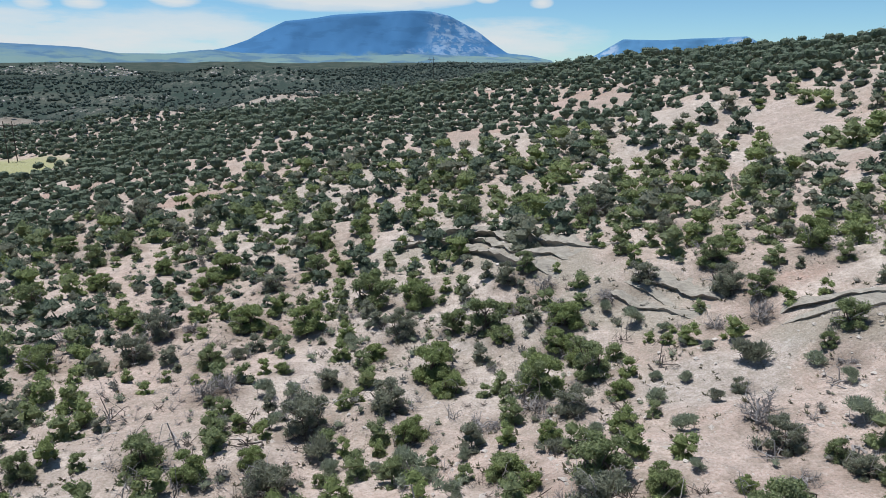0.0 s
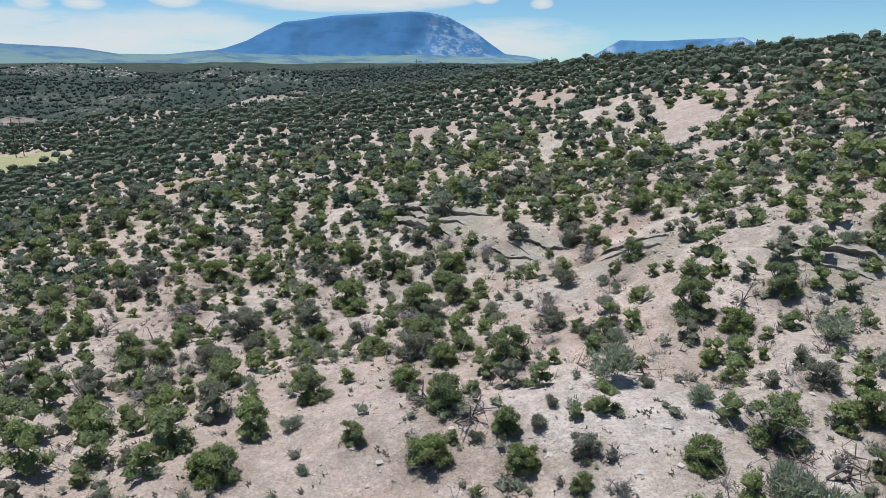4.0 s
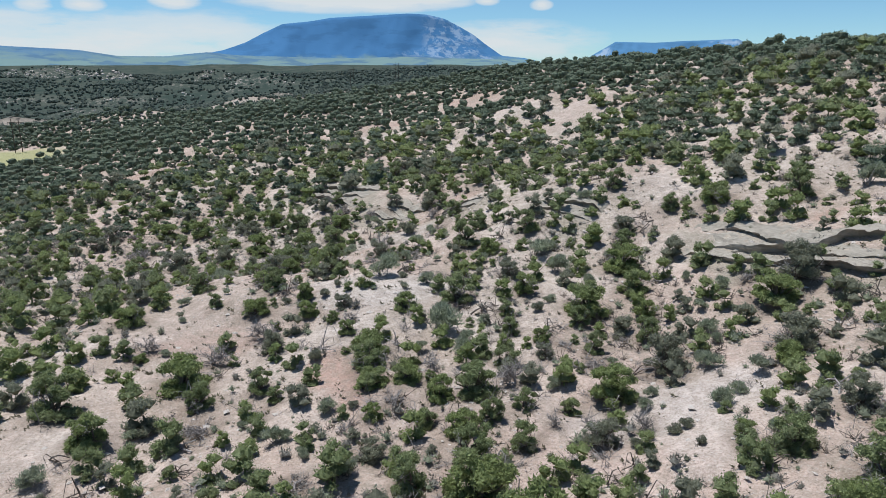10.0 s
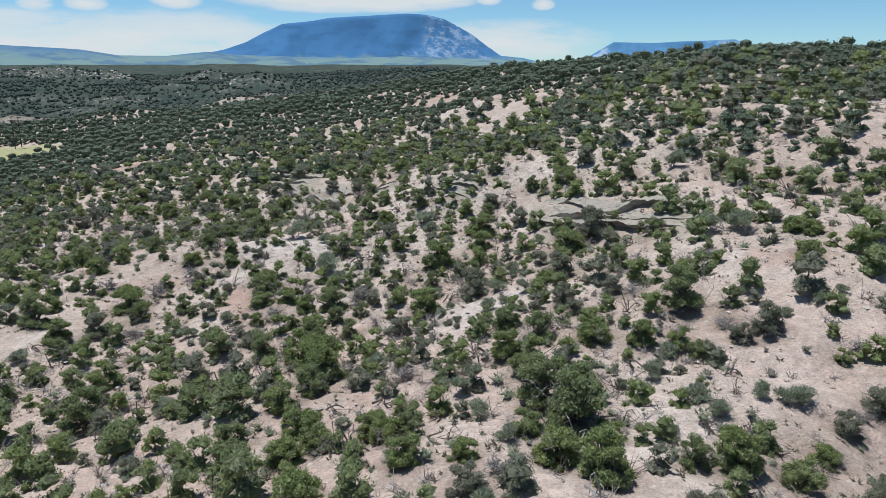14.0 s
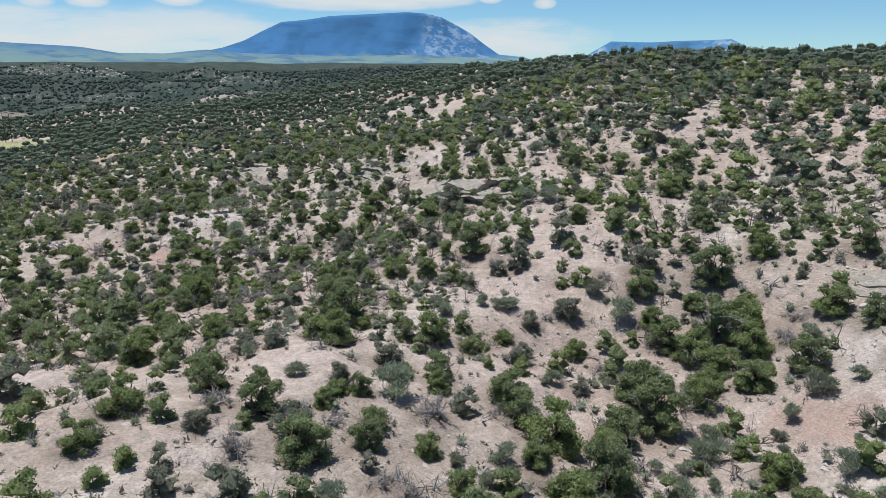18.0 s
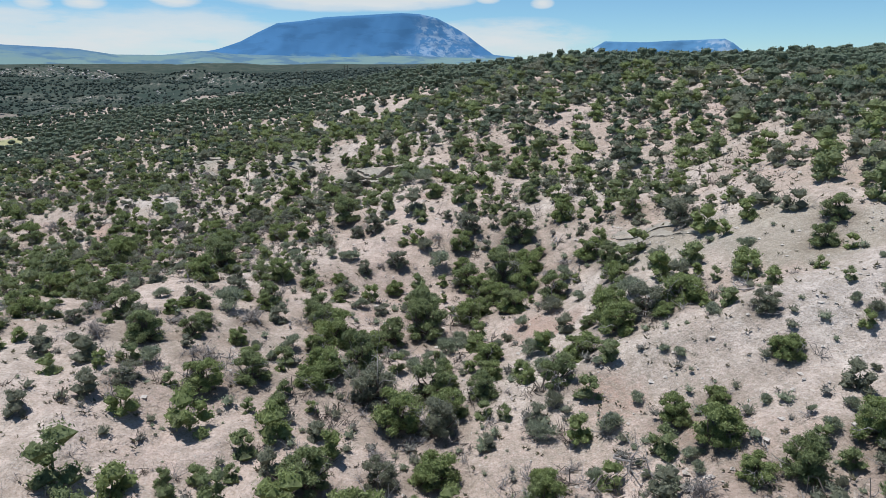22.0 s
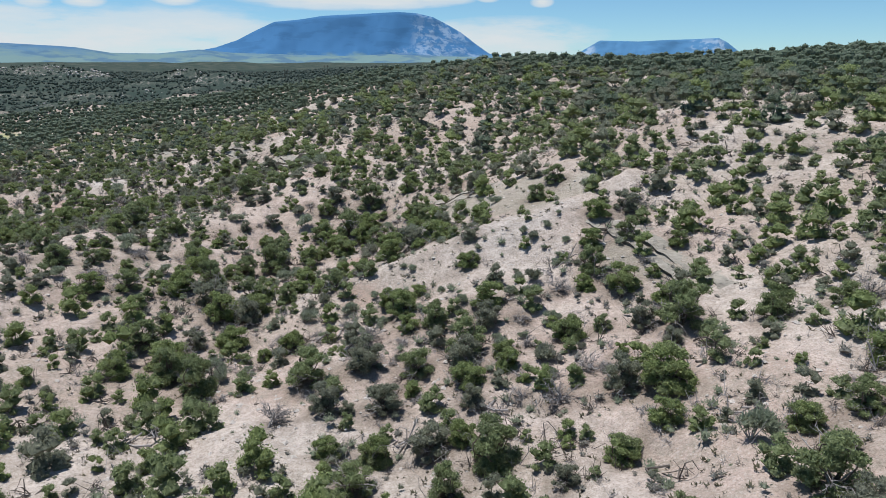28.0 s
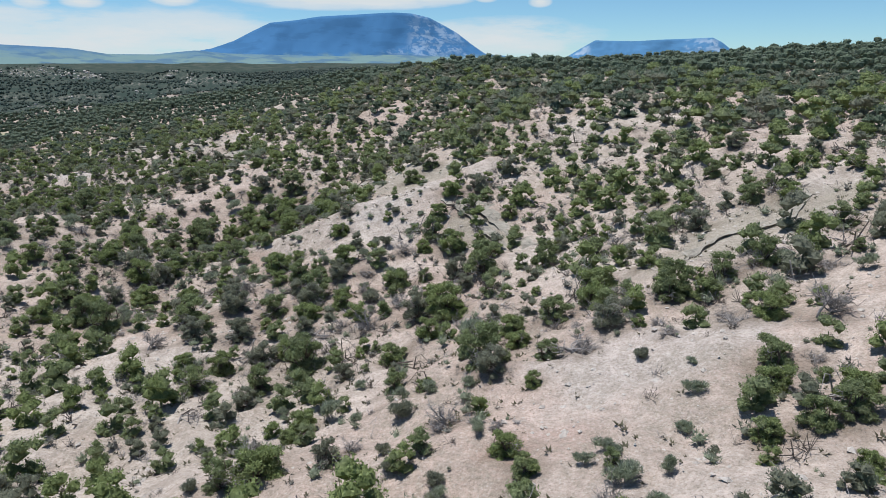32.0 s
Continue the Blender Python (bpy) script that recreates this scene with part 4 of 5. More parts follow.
paint(gme, "rock", far_rock(X, Y))
# where the ground turns to the hazed woodland colour
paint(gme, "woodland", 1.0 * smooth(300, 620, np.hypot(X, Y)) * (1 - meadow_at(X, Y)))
for key, marks in (("red", RED_EARTH), ("grey", GREY_EARTH), ("white", WHITE_EARTH)):
    total = np.zeros_like(X)
    for i, (cx, cy, a, b, turn) in enumerate(marks):
        total = np.maximum(total, blotch(X, Y, cx, cy, a, b, turn, 40 + i))
    if key == "white":
        for i, (cx, cy, a, b) in enumerate(BARE):
            total = np.maximum(total, 0.35 * blotch(X, Y, cx, cy, a, b, 0, 60 + i))
        total = np.maximum(total, 0.30 * within(X, Y, OPEN_A + OPEN_B))
    if key == "grey":
        total = np.maximum(total, within(X, Y, OPEN_C[:4]))
    paint(gme, key, {"red": 1.0, "grey": 0.85, "white": 0.55}[key] * total)
ground = tagged(new("ground", gme), "dry pinkish-white eroded hillside with gullies", "ground", kind="structure")


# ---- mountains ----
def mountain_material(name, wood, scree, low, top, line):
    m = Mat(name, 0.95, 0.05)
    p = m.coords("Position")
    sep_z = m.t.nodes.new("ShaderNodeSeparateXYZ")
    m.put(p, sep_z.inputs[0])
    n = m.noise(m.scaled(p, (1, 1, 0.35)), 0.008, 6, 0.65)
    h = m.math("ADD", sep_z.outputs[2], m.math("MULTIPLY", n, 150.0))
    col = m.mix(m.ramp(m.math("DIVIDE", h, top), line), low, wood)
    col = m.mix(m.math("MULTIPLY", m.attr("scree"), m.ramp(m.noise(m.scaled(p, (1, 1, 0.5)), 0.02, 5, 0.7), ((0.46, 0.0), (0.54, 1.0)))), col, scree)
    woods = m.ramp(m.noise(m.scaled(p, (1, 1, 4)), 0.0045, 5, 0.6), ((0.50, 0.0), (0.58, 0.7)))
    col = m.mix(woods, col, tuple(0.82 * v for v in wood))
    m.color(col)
    m.put(col, m.b.inputs["Emission Color"])          # self-glow imitates the pale air before the far range and flattens its shading
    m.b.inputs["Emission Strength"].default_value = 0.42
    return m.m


def ridge_mesh(name, profile, dist, depth, mat, scree=(), rough=8.0, label=""):
    """A far mountain: crest heights along an azimuth, falling away to both sides with spurs."""
    az = np.array([p[0] for p in profile], float)
    hh = np.array([p[1] for p in profile], float)
    a = np.linspace(az[0], az[-1], 160)
    crest = np.interp(a, az, hh)
    v = np.linspace(-1, 0.25, 30)
    Aa, Vv = np.meshgrid(np.radians(a), v)
    d = dist + depth * Vv + depth * 0.10 * vnoise(np.degrees(Aa) / 1.7, Vv * 2, 11)
    prof = np.where(Vv < 0, (1 + Vv) ** 1.35, 1 - Vv * 0.8)
    spur = vnoise(np.degrees(Aa) / 0.9, Vv * 1.5 + 7, 12) * 0.05 * (1 - (1 + np.minimum(Vv, 0)) ** 3)
    z = 30 + (crest[None] - 30) * np.clip(prof + spur * (prof < 0.98), 0, 1.1) + rough * vnoise(np.degrees(Aa) / 0.35, Vv * 9, 13) * (Vv < -0.02) * 0.6
    pts = np.stack([np.sin(Aa) * d, np.cos(Aa) * d, z], -1).reshape(-1, 3)
    k = np.arange(160 * 30).reshape(30, 160)
    q = np.stack([k[:-1, :-1], k[:-1, 1:], k[1:, 1:], k[1:, :-1]], -1).reshape(-1, 4)
    me = mesh_from(name, pts, q, [mat], True)
    s = np.zeros_like(Aa)
    deg = np.degrees(Aa)
    for ca, w, v0, v1 in scree:
        s = np.maximum(s, (1 - smooth(0.6 * w, w, np.abs(deg - ca))) * smooth(v0 - 0.1, v0 + 0.1, Vv) * (1 - smooth(v1 - 0.08, v1 + 0.08, Vv)))
    paint(me, "scree", s)
    ob = tagged(new(name, me), label, "mountain", kind="structure")
    return ob


# the haze of distance is put into these base colours as blue
FOREST_HAZE = mountain_material("haze_blue_forested_slope", (0.044, 0.128, 0.258), (0.150, 0.225, 0.33), (0.120, 0.195, 0.205), 400.0, ((0.37, 0.0), (0.47, 1.0)))
MESA_HAZE = mountain_material("haze_blue_mesa_slope", (0.060, 0.155, 0.280), (0.21, 0.285, 0.38), (0.07, 0.16, 0.28), 400.0, ((0.3, 0.0), (0.4, 1.0)))
HILL_HAZE = mountain_material("hazy_green_hills", (0.060, 0.128, 0.215), (0.2, 0.25, 0.3), (0.115, 0.180, 0.185), 300.0, ((0.52, 0.0), (0.72, 1.0)))
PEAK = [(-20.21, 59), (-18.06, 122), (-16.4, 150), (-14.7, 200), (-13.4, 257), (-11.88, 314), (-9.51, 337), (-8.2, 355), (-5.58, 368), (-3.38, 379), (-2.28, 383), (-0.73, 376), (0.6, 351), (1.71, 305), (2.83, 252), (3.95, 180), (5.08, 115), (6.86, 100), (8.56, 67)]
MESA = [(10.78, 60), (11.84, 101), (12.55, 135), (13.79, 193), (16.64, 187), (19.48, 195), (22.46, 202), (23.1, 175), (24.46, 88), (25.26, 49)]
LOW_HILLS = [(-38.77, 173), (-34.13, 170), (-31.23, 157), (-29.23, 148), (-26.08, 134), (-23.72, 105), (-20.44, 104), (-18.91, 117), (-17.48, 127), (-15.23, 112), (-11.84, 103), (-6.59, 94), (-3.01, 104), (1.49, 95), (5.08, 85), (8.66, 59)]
ridge_mesh("mountain", PEAK, 4800, 420, FOREST_HAZE, ((1.2, 2.6, -0.75, 0.0), (-0.6, 3.0, -0.8, -0.6), (3.5, 1.5, -0.9, -0.3)), label="broad mountain with forested flanks and pale scree, coloured haze-blue")
ridge_mesh("mesa", MESA, 4650, 300, MESA_HAZE, ((12.2, 1.5, -0.9, -0.05), (16, 6, -0.75, -0.5), (21.9, 1.6, -0.8, -0.05)), label="flat-topped mesa with pale cliffs, coloured haze-blue")
ridge_mesh("foothills", LOW_HILLS, 4300, 700, HILL_HAZE, rough=5.0, label="long hazy green foothills below the mountain")


# ---- forms for trees, scrub and stone ----
ICO = {}
for sub in (1, 2):
    bm = bmesh.new()
    bmesh.ops.create_icosphere(bm, subdivisions=sub, radius=1)
    bm.verts.ensure_lookup_table()
    ICO[sub] = (np.array([v.co[:] for v in bm.verts]), np.array([[v.index for v in f.verts] for f in bm.faces]))
    bm.free()
ICO[0] = (np.array([(1, 0, 0), (-1, 0, 0), (0, 1, 0), (0, -1, 0), (0, 0, 1), (0, 0, -1)], float),
          np.array([(0, 2, 4), (2, 1, 4), (1, 3, 4), (3, 0, 4), (2, 0, 5), (1, 2, 5), (3, 1, 5), (0, 3, 5)]))


def lobes_for(rng, n, width, height, low, spread_out=0.36):
    """Centres and radii of the clumps of a crown: a ragged dome whose skirt reaches the ground."""
    out = []
    for i in range(n):
        a, r = 2.4 * i + rng.uniform(-0.6, 0.6), math.sqrt((i + rng.uniform(0.1, 0.9)) / n) * width * spread_out
        top = height * (1 - 0.42 * (r / (width * 0.5)) ** 2)
        rad = width * rng.uniform(0.11, 0.18)
        z = low + (top - rad * 0.7 - low) * (rng.uniform(0.6, 1.0) if i % 2 == 0 else rng.uniform(0.0, 0.45))
        out.append((r * math.cos(a), r * math.sin(a), max(z, rad * 0.45), rad))
    for i in range(n // 3):                            # the skirt
        a, r = 6.283 * (i + rng.uniform(0, 0.8)) / (n // 3), width * rng.uniform(0.26, 0.40)
        rad = width * rng.uniform(0.09, 0.14)
        out.append((r * math.cos(a), r * math.sin(a), rad * rng.uniform(0.4, 1.0), rad))
    return out


def crown(rng, lobes, sub, tufts, size, core=0.72, slim=0.45, upright=0.35, flat=0.62):
    """Foliage: rough clumps with small upturned sprays all over them. Triangles."""
    V, F, base = [], [], 0
    iv, jf = ICO[sub]
    for cx, cy, cz, r in lobes:
        k = core + 0.42 * rng.random((len(iv), 1))
        V.append(iv * k * r * np.array([1, 1, 0.8]) + (cx, cy, cz))
        F.append(jf + base)
        base += len(iv)
        d = rng.normal(size=(tufts, 3))
        d /= np.linalg.norm(d, axis=1)[:, None]
        d[:, 2] = np.where(d[:, 2] < -0.35, -d[:, 2], d[:, 2])
        c = d * r * rng.uniform(0.6, 1.15, (tufts, 1)) * np.array([1, 1, 0.85]) + (cx, cy, cz)
        s = size * rng.uniform(0.55, 1.35, (tufts, 1))
        t1 = rng.normal(size=(tufts, 3))
        t1 -= d * (t1 * d).sum(1)[:, None] * 0.7
        t1 /= np.linalg.norm(t1, axis=1)[:, None]
        tip = d * 0.8 + np.array([0, 0, upright]) + rng.normal(size=(tufts, 3)) * 0.45
        lie = rng.random(tufts) < flat                # sprays that lie on the crown
        tip[lie] = np.cross(d, t1)[lie] + 0.30 * d[lie] + rng.normal(size=(lie.sum(), 3)) * 0.25
        tip /= np.linalg.norm(tip, axis=1)[:, None]
        V.append(np.stack([c - t1 * s * slim, c + t1 * s * slim, c + tip * s], 1).reshape(-1, 3))
        F.append(base + np.arange(3 * tufts).reshape(-1, 3))
        base += 3 * tufts
    return np.concatenate(V), np.concatenate(F)


def tube(path, radii, sides=5):
    """A tapered limb along points."""
    path = np.asarray(path, float)
    V, F = [], []
    for i, p in enumerate(path):
        d = path[min(i + 1, len(path) - 1)] - path[max(i - 1, 0)]
        d = d / (np.linalg.norm(d) + 1e-9)
        a = np.cross(d, (0.3, 0.9, 0.31))
        a = a / (np.linalg.norm(a) + 1e-9)
        b = np.cross(d, a)
        for k in range(sides):
            an = 2 * math.pi * k / sides
            V.append(p + radii[i] * (a * math.cos(an) + b * math.sin(an)))
    for i in range(len(path) - 1):
        for k in range(sides):
            p, q = i * sides + k, i * sides + (k + 1) % sides
            F += [(p, q, q + sides), (p, q + sides, p + sides)]
    return np.array(V), np.array(F)


def merge(parts):
    V, F, n = [], [], 0
    for v, f in parts:
        V.append(v)
        F.append(f + n)
        n += len(v)
    return np.concatenate(V), np.concatenate(F)


def limb(rng, start, end, r0, r1, bend=0.15, n=5, sides=5):
    start, end = np.array(start, float), np.array(end, float)
    t = np.linspace(0, 1, n)[:, None]
    L = np.linalg.norm(end - start)
    path = start + (end - start) * t + np.sin(t * math.pi) * rng.normal(size=3) * L * bend + rng.normal(size=(n, 3)) * L * 0.04 * (t > 0) * (t < 1)
    return tube(path, np.linspace(r0, r1, n), sides)


def forked(rng, start, end, r0, twigs, reach):
    """A bare limb with side twigs."""
    out = [limb(rng, start, end, r0, r0 * 0.25, 0.16, 6, 5)]
    start, end = np.array(start, float), np.array(end, float)
    for i in range(twigs):
        p = start + (end - start) * rng.uniform(0.3, 0.95)
        d = (end - start) / (np.linalg.norm(end - start) + 1e-6) + rng.normal(size=3) * 0.8
        out.append(limb(rng, p, p + d * reach * rng.uniform(0.4, 1.0), r0 * 0.42, r0 * 0.10, 0.2, 4, 4))
    return out


def part(name, me, parent, label=""):
    ob = new(name, me)
    ob.parent = parent
    if label:
        ob["label"] = label
    return ob


def tree_kind(seed, name, width, height, leaf, nl, bare, tuft):
    """A tree with trunk, limbs and crown, round the origin."""
    rng = np.random.default_rng(seed)
    root = new(name)
    lob = lobes_for(rng, nl, width, height, height * 0.08)
    tv, tf = limb(rng, (0, 0, -0.5), (rng.normal() * 0.2, rng.normal() * 0.2, height * 0.5), 0.15, 0.08, 0.12, 6, 7)
    stems = [(tv, tf)]
    for cx, cy, cz, r in lob:
        stems.append(limb(rng, (0, 0, height * rng.uniform(0.03, 0.3)), (cx, cy, cz), 0.065, 0.025, 0.2, 4, 4))
    trunk = part("trunk", mesh_from("trunk", *merge(stems), [BARK], True), root, "forked brown trunk")
    for i in range(bare):
        a = rng.uniform(0, 2 * math.pi)
        rr = width * rng.uniform(0.42, 0.62)
        dead = forked(rng, (0, 0, height * 0.1), (math.cos(a) * rr, math.sin(a) * rr, height * rng.uniform(0.06, 0.85)), 0.05, 9, 0.6)
        part("dead_limb", mesh_from("dead_limb", *merge(dead), [DEADWOOD], True), trunk, "bare grey dead limb")
    cv, cf = crown(rng, lob, 1, tuft, 0.155 * width / 3.4, 0.50, 0.36, 0.35, 0.66)
    part("crown", mesh_from("crown", cv, cf, [leaf]), root)
    return root


def bush_kind(seed, name, width, height, leaf, tuft=60):
    rng = np.random.default_rng(seed)
    root = new(name)
    stems = [limb(rng, (0, 0, -0.15), (rng.normal() * width * 0.22, rng.normal() * width * 0.22, height * rng.uniform(0.5, 0.95)), 0.025, 0.006, 0.2, 4, 4) for i in range(11)]
    sv, sf = merge(stems)
    part("woody_base", mesh_from("woody_base", sv, sf, [DEADWOOD]), root, "thin grey stems")
    lob = [(rng.normal() * width * 0.16, rng.normal() * width * 0.16, height * rng.uniform(0.3, 0.66), width * rng.uniform(0.17, 0.25)) for i in range(7)]
    cv, cf = crown(rng, lob, 1, tuft, 0.21 * width / 1.7, 0.40, 0.15, 0.8, 0.25)
    part("foliage", mesh_from("foliage", cv, cf, [leaf]), root)
    return root


def snag_kind(seed, name, width, height, fallen=False):
    """A dead tree: a short stem, crooked forking limbs and a haze of twigs."""
    rng = np.random.default_rng(seed)
    root = new(name)
    lean = 0.5 if fallen else 0.12
    top = (rng.normal() * lean * height, rng.normal() * lean * height, height * (0.3 if fallen else 0.75))
    sv, sf = limb(rng, (0, 0, -0.35), top, 0.14, 0.05, 0.25, 7, 7)
    part("stem", mesh_from("stem", sv, sf, [DEADWOOD], True), root)
    for i in range(11):
        a = rng.uniform(0, 2 * math.pi)
        rr = width * rng.uniform(0.25, 0.55)
        end = np.array((math.cos(a) * rr, math.sin(a) * rr, height * rng.uniform(0.12, 0.45 if fallen else 1.0)))
        start = np.array(top) * rng.uniform(0.05, 0.6)
        wood = [limb(rng, start, end, 0.055, 0.015, 0.2, 6, 5)]
        for k in range(22):
            p = start + (end - start) * rng.uniform(0.3, 1.0)
            q = p + (end - start) * 0.15 + rng.normal(size=3) * width * 0.10 + (0, 0, 0.08)
            q[2] = max(q[2], 0.05)
            wood.append(limb(rng, p, q, 0.024, 0.010, 0.2, 3, 3))
        part("limb", mesh_from("limb", *merge(wood), [DEADWOOD], True), root)
    return root


def set_down(kinds, places, rng, sink, label_for, category, group):
    """Copies of some kinds at (x, y, width), turned at random."""
    made, first = [], {}
    for i, (x, y, w) in enumerate(places):
        k = int(rng.integers(len(kinds)))
        root, nominal = kinds[k]
        s = min(0.84 * w, 4.8) / nominal
        m = pose(x, y, float(land(x, y)) - sink, rng.normal() * 4, rng.normal() * 4, rng.uniform(0, 360)) @ Matrix.Diagonal((s, s, s * rng.uniform(0.78, 1.05), 1))
        if k in first:
            ob = copy_thing(root, m)
        else:
            first[k] = m
            ob = root
        tagged(ob, label_for(w, k), category, group)
        made.append(ob)
    for k, m in first.items():
        kinds[k][0].matrix_basis = m
    return made


# ---- plants that stand out one by one ----

rng = np.random.default_rng(8)
jun = [(tree_kind(11 + i, "juniper_tree", 3.4, h, (JUNIPER, JUNIPER, JUNIPER, HOARY, JUNIPER, JUNIPER)[i], (20, 16, 19, 13, 22, 15)[i], b, 300), 3.35) for i, (h, b) in enumerate(((2.9, 1), (3.2, 4), (2.6, 2), (3.3, 7), (3.0, 1), (2.5, 4)))]
pin = [(tree_kind(31 + i, "pinyon_tree", 3.4, h, (PINYON, PINYON, HOARY, PINYON, PINYON)[i], (18, 15, 11, 17, 13)[i], b, 300), 3.3) for i, (h, b) in enumerate(((3.3, 1), (3.7, 4), (2.9, 8), (3.5, 2), (3.0, 6)))]
bus = [(bush_kind(51 + i, "bush", 1.7, h, (SCRUB, SCRUB, HOARY, SCRUB, SCRUB)[i], 210), 1.7) for i, h in enumerate((1.2, 1.45, 1.0, 1.6, 1.25))]
sna = [(snag_kind(71 + i, "dead_tree", 2.5, h, f), 2.5) for i, (h, f) in enumerate(((2.1, False), (1.7, False), (1.3, True), (1.9, False), (1.1, True)))]
ran = rng


def size_word(w, small, large):
    return "small" if w < small else "large" if w > large else "mid-sized"


set_down(jun, JUNIPERS, ran, 0.15, lambda w, k: f"{size_word(w, 2.4, 4.0)} rounded green juniper " + ("with bare grey limbs" if k in (1, 3, 5) else "with a dense crown") + " on dry ground", "tree", "junipers on the hillside")
set_down(pin, PINYONS, ran, 0.15, lambda w, k: f"{size_word(w, 2.4, 4.0)} dark green pinyon pine " + ("with dead grey limbs" if k in (1, 2, 4) else "with a full crown") + " on dry ground", "tree", "pinyons on the hillside")
set_down(bus, BUSHES, ran, 0.05, lambda w, k: f"{size_word(w, 1.3, 2.4)} grey-green bush with thin stems on sandy soil", "bush", "bushes on the hillside")
set_down(sna, SNAGS, ran, 0.1, lambda w, k: ("fallen" if k in (2, 4) else "standing") + " grey dead tree with bare twisted branches", "dead tree", "dead trees on the hillside")

# more dead wood: small snags and fallen logs among the live trees
ran = np.random.default_rng(17)


def log_kind(seed, length):
    rng = np.random.default_rng(seed)
    root = new("fallen_log")
    part("stem", mesh_from("stem", *limb(rng, (-length / 2, 0, 0.06), (length / 2, rng.normal() * 0.3, 0.12), 0.12, 0.05, 0.08, 8, 7), [DEADWOOD], True), root)
    for i in range(5):
        x0 = rng.uniform(-0.3, 0.5) * length
        side = 1 if i % 2 else -1
        part("branch", mesh_from("branch", *merge(forked(rng, (x0, 0, 0.1), (x0 + rng.uniform(0.2, 0.8), side * rng.uniform(0.4, 1.1), rng.uniform(0.05, 0.6)), 0.04, 5, 0.4)), [DEADWOOD], True), root)
    return root


def beside(trees, n, near, far):
    """Open places a step away from some of the trees."""
    out = []
    live = np.array(JUNIPERS + PINYONS)
    for i in ran.permutation(len(trees)):
        x, y, w = trees[i]
        a = ran.uniform(0, 2 * math.pi)
        d = w * 0.5 + ran.uniform(near, far)
        x, y = x + d * math.cos(a), y + d * math.sin(a)
        if np.min(np.hypot(live[:, 0] - x, live[:, 1] - y) - 0.5 * live[:, 2]) > 0.3:
            out.append((round(x, 1), round(y, 1)))
        if len(out) == n:
            break
    return out


extra = [(x, y, float(ran.uniform(1.3, 2.4))) for x, y in beside(JUNIPERS + PINYONS, 44, 0.6, 1.6)]
set_down([(snag_kind(91, "dead_tree", 2.5, 1.8), 2.5), (snag_kind(92, "dead_tree", 2.5, 1.2, True), 2.5), (snag_kind(93, "dead_tree", 2.5, 1.5), 2.5)], extra, ran, 0.1,
         lambda w, k: ("fallen" if k == 1 else "small standing") + " grey dead tree beside a live one", "dead tree", "dead trees on the hillside")
logs = [(x, y, float(ran.uniform(2.0, 3.8))) for x, y in beside(PINYONS + JUNIPERS, 34, 0.5, 2.0)]
set_down([(log_kind(101, 3.0), 3.0), (log_kind(102, 3.0), 3.0), (log_kind(103, 3.0), 3.0)], logs, ran, 0.04,
         lambda w, k: ("long" if w > 2.9 else "short") + " grey fallen log with broken branches on dry soil", "log", "fallen logs on the hillside")

# boulders that broke off the ledges
LEDGE_LINES = [
    [(-7.5, 107.5), (-2, 106), (5.3, 101), (11, 90), (17.9, 82)],
    [(20.4, 75.1), (23.5, 71), (26.8, 66)],
    [(30.5, 60.5), (34.3, 58), (37.5, 56)],
    [(61.5, 30), (64, 27.5), (67, 20.5), (73.4, 13.5), (79.6, 7.7)],
    [(44.5, 49), (48.5, 43.8), (53, 40)],
    [(126.5, -71), (130, -77), (133.5, -83), (135, -89)],
    [(104.5, -35), (107.7, -39.5), (111.6, -43.1), (116, -49)],
    [(145.9, -111), (149.5, -107), (153.3, -104.7), (158.6, -104.3), (165, -98)],
]


def boulder_kind(seed):
    rng = np.random.default_rng(seed)
    v, f = ICO[2]
    cut = rng.normal(size=(7, 3))
    cut /= np.linalg.norm(cut, axis=1)[:, None]
    p = v * 1.0
    for n, d in zip(cut, rng.uniform(0.5, 0.85, 7)):        # flat broken faces
        over = np.maximum(p @ n - d, 0)
        p = p - 0.9 * over[:, None] * n
    p = p * (0.94 + 0.12 * rng.random((len(p), 1))) * np.array([0.62, 0.45, 0.34])
    return new("boulder", mesh_from("boulder", p, f, [SANDSTONE if seed % 2 else PALE_ROCK]))


spots = []
for line in LEDGE_LINES:
    for i in range(11):
        k = int(ran.integers(len(line) - 1))
        (ax, ay), (bx, by) = line[k], line[k + 1]
        u = ran.random()
        spots.append((ax + u * (bx - ax) + ran.normal() * 1.5, ay + u * (by - ay) - ran.uniform(2.5, 8), float(0.5 + 1.1 * ran.random() ** 2)))
set_down([(boulder_kind(110 + i), 1.25) for i in range(4)], spots, ran, -0.05, lambda w, k: ("grey" if k % 2 else "pale") + (" large" if w > 1.0 else " small") + " angular boulder below a sandstone ledge", "boulder", "boulders below the ledges")

# ---- woodland that nobody could count ----
SURVEYED = [[(-56, 116), (43, 67), (25, 35), (-22, 41)], [(-18, 68), (69, 12), (53, -16), (11, -10)], [(25, 1), (111, -34), (94, -65), (50, -68)], [(59, -38), (138, -80), (125, -104), (80, -96)], [(79, -54), (158, -123), (143, -148), (108, -134)]]


def inside(x, y, quad):
    hit = np.ones(x.shape, bool)
    for (ax, ay), (bx, by) in zip(quad, quad[1:] + quad[:1]):
        hit &= (bx - ax) * (y - ay) - (by - ay) * (x - ax) < 0
    return hit


def surveyed(x, y):
    total = np.zeros(x.shape, bool)
    for quad in SURVEYED:
        total |= inside(x, y, quad)
    return total


def in_view(x, y):
    """The country that lies ahead of the flight."""
    return (y > -178) & (x > -44 - 0.67 * y) & (x < 282 + 0.67 * y)


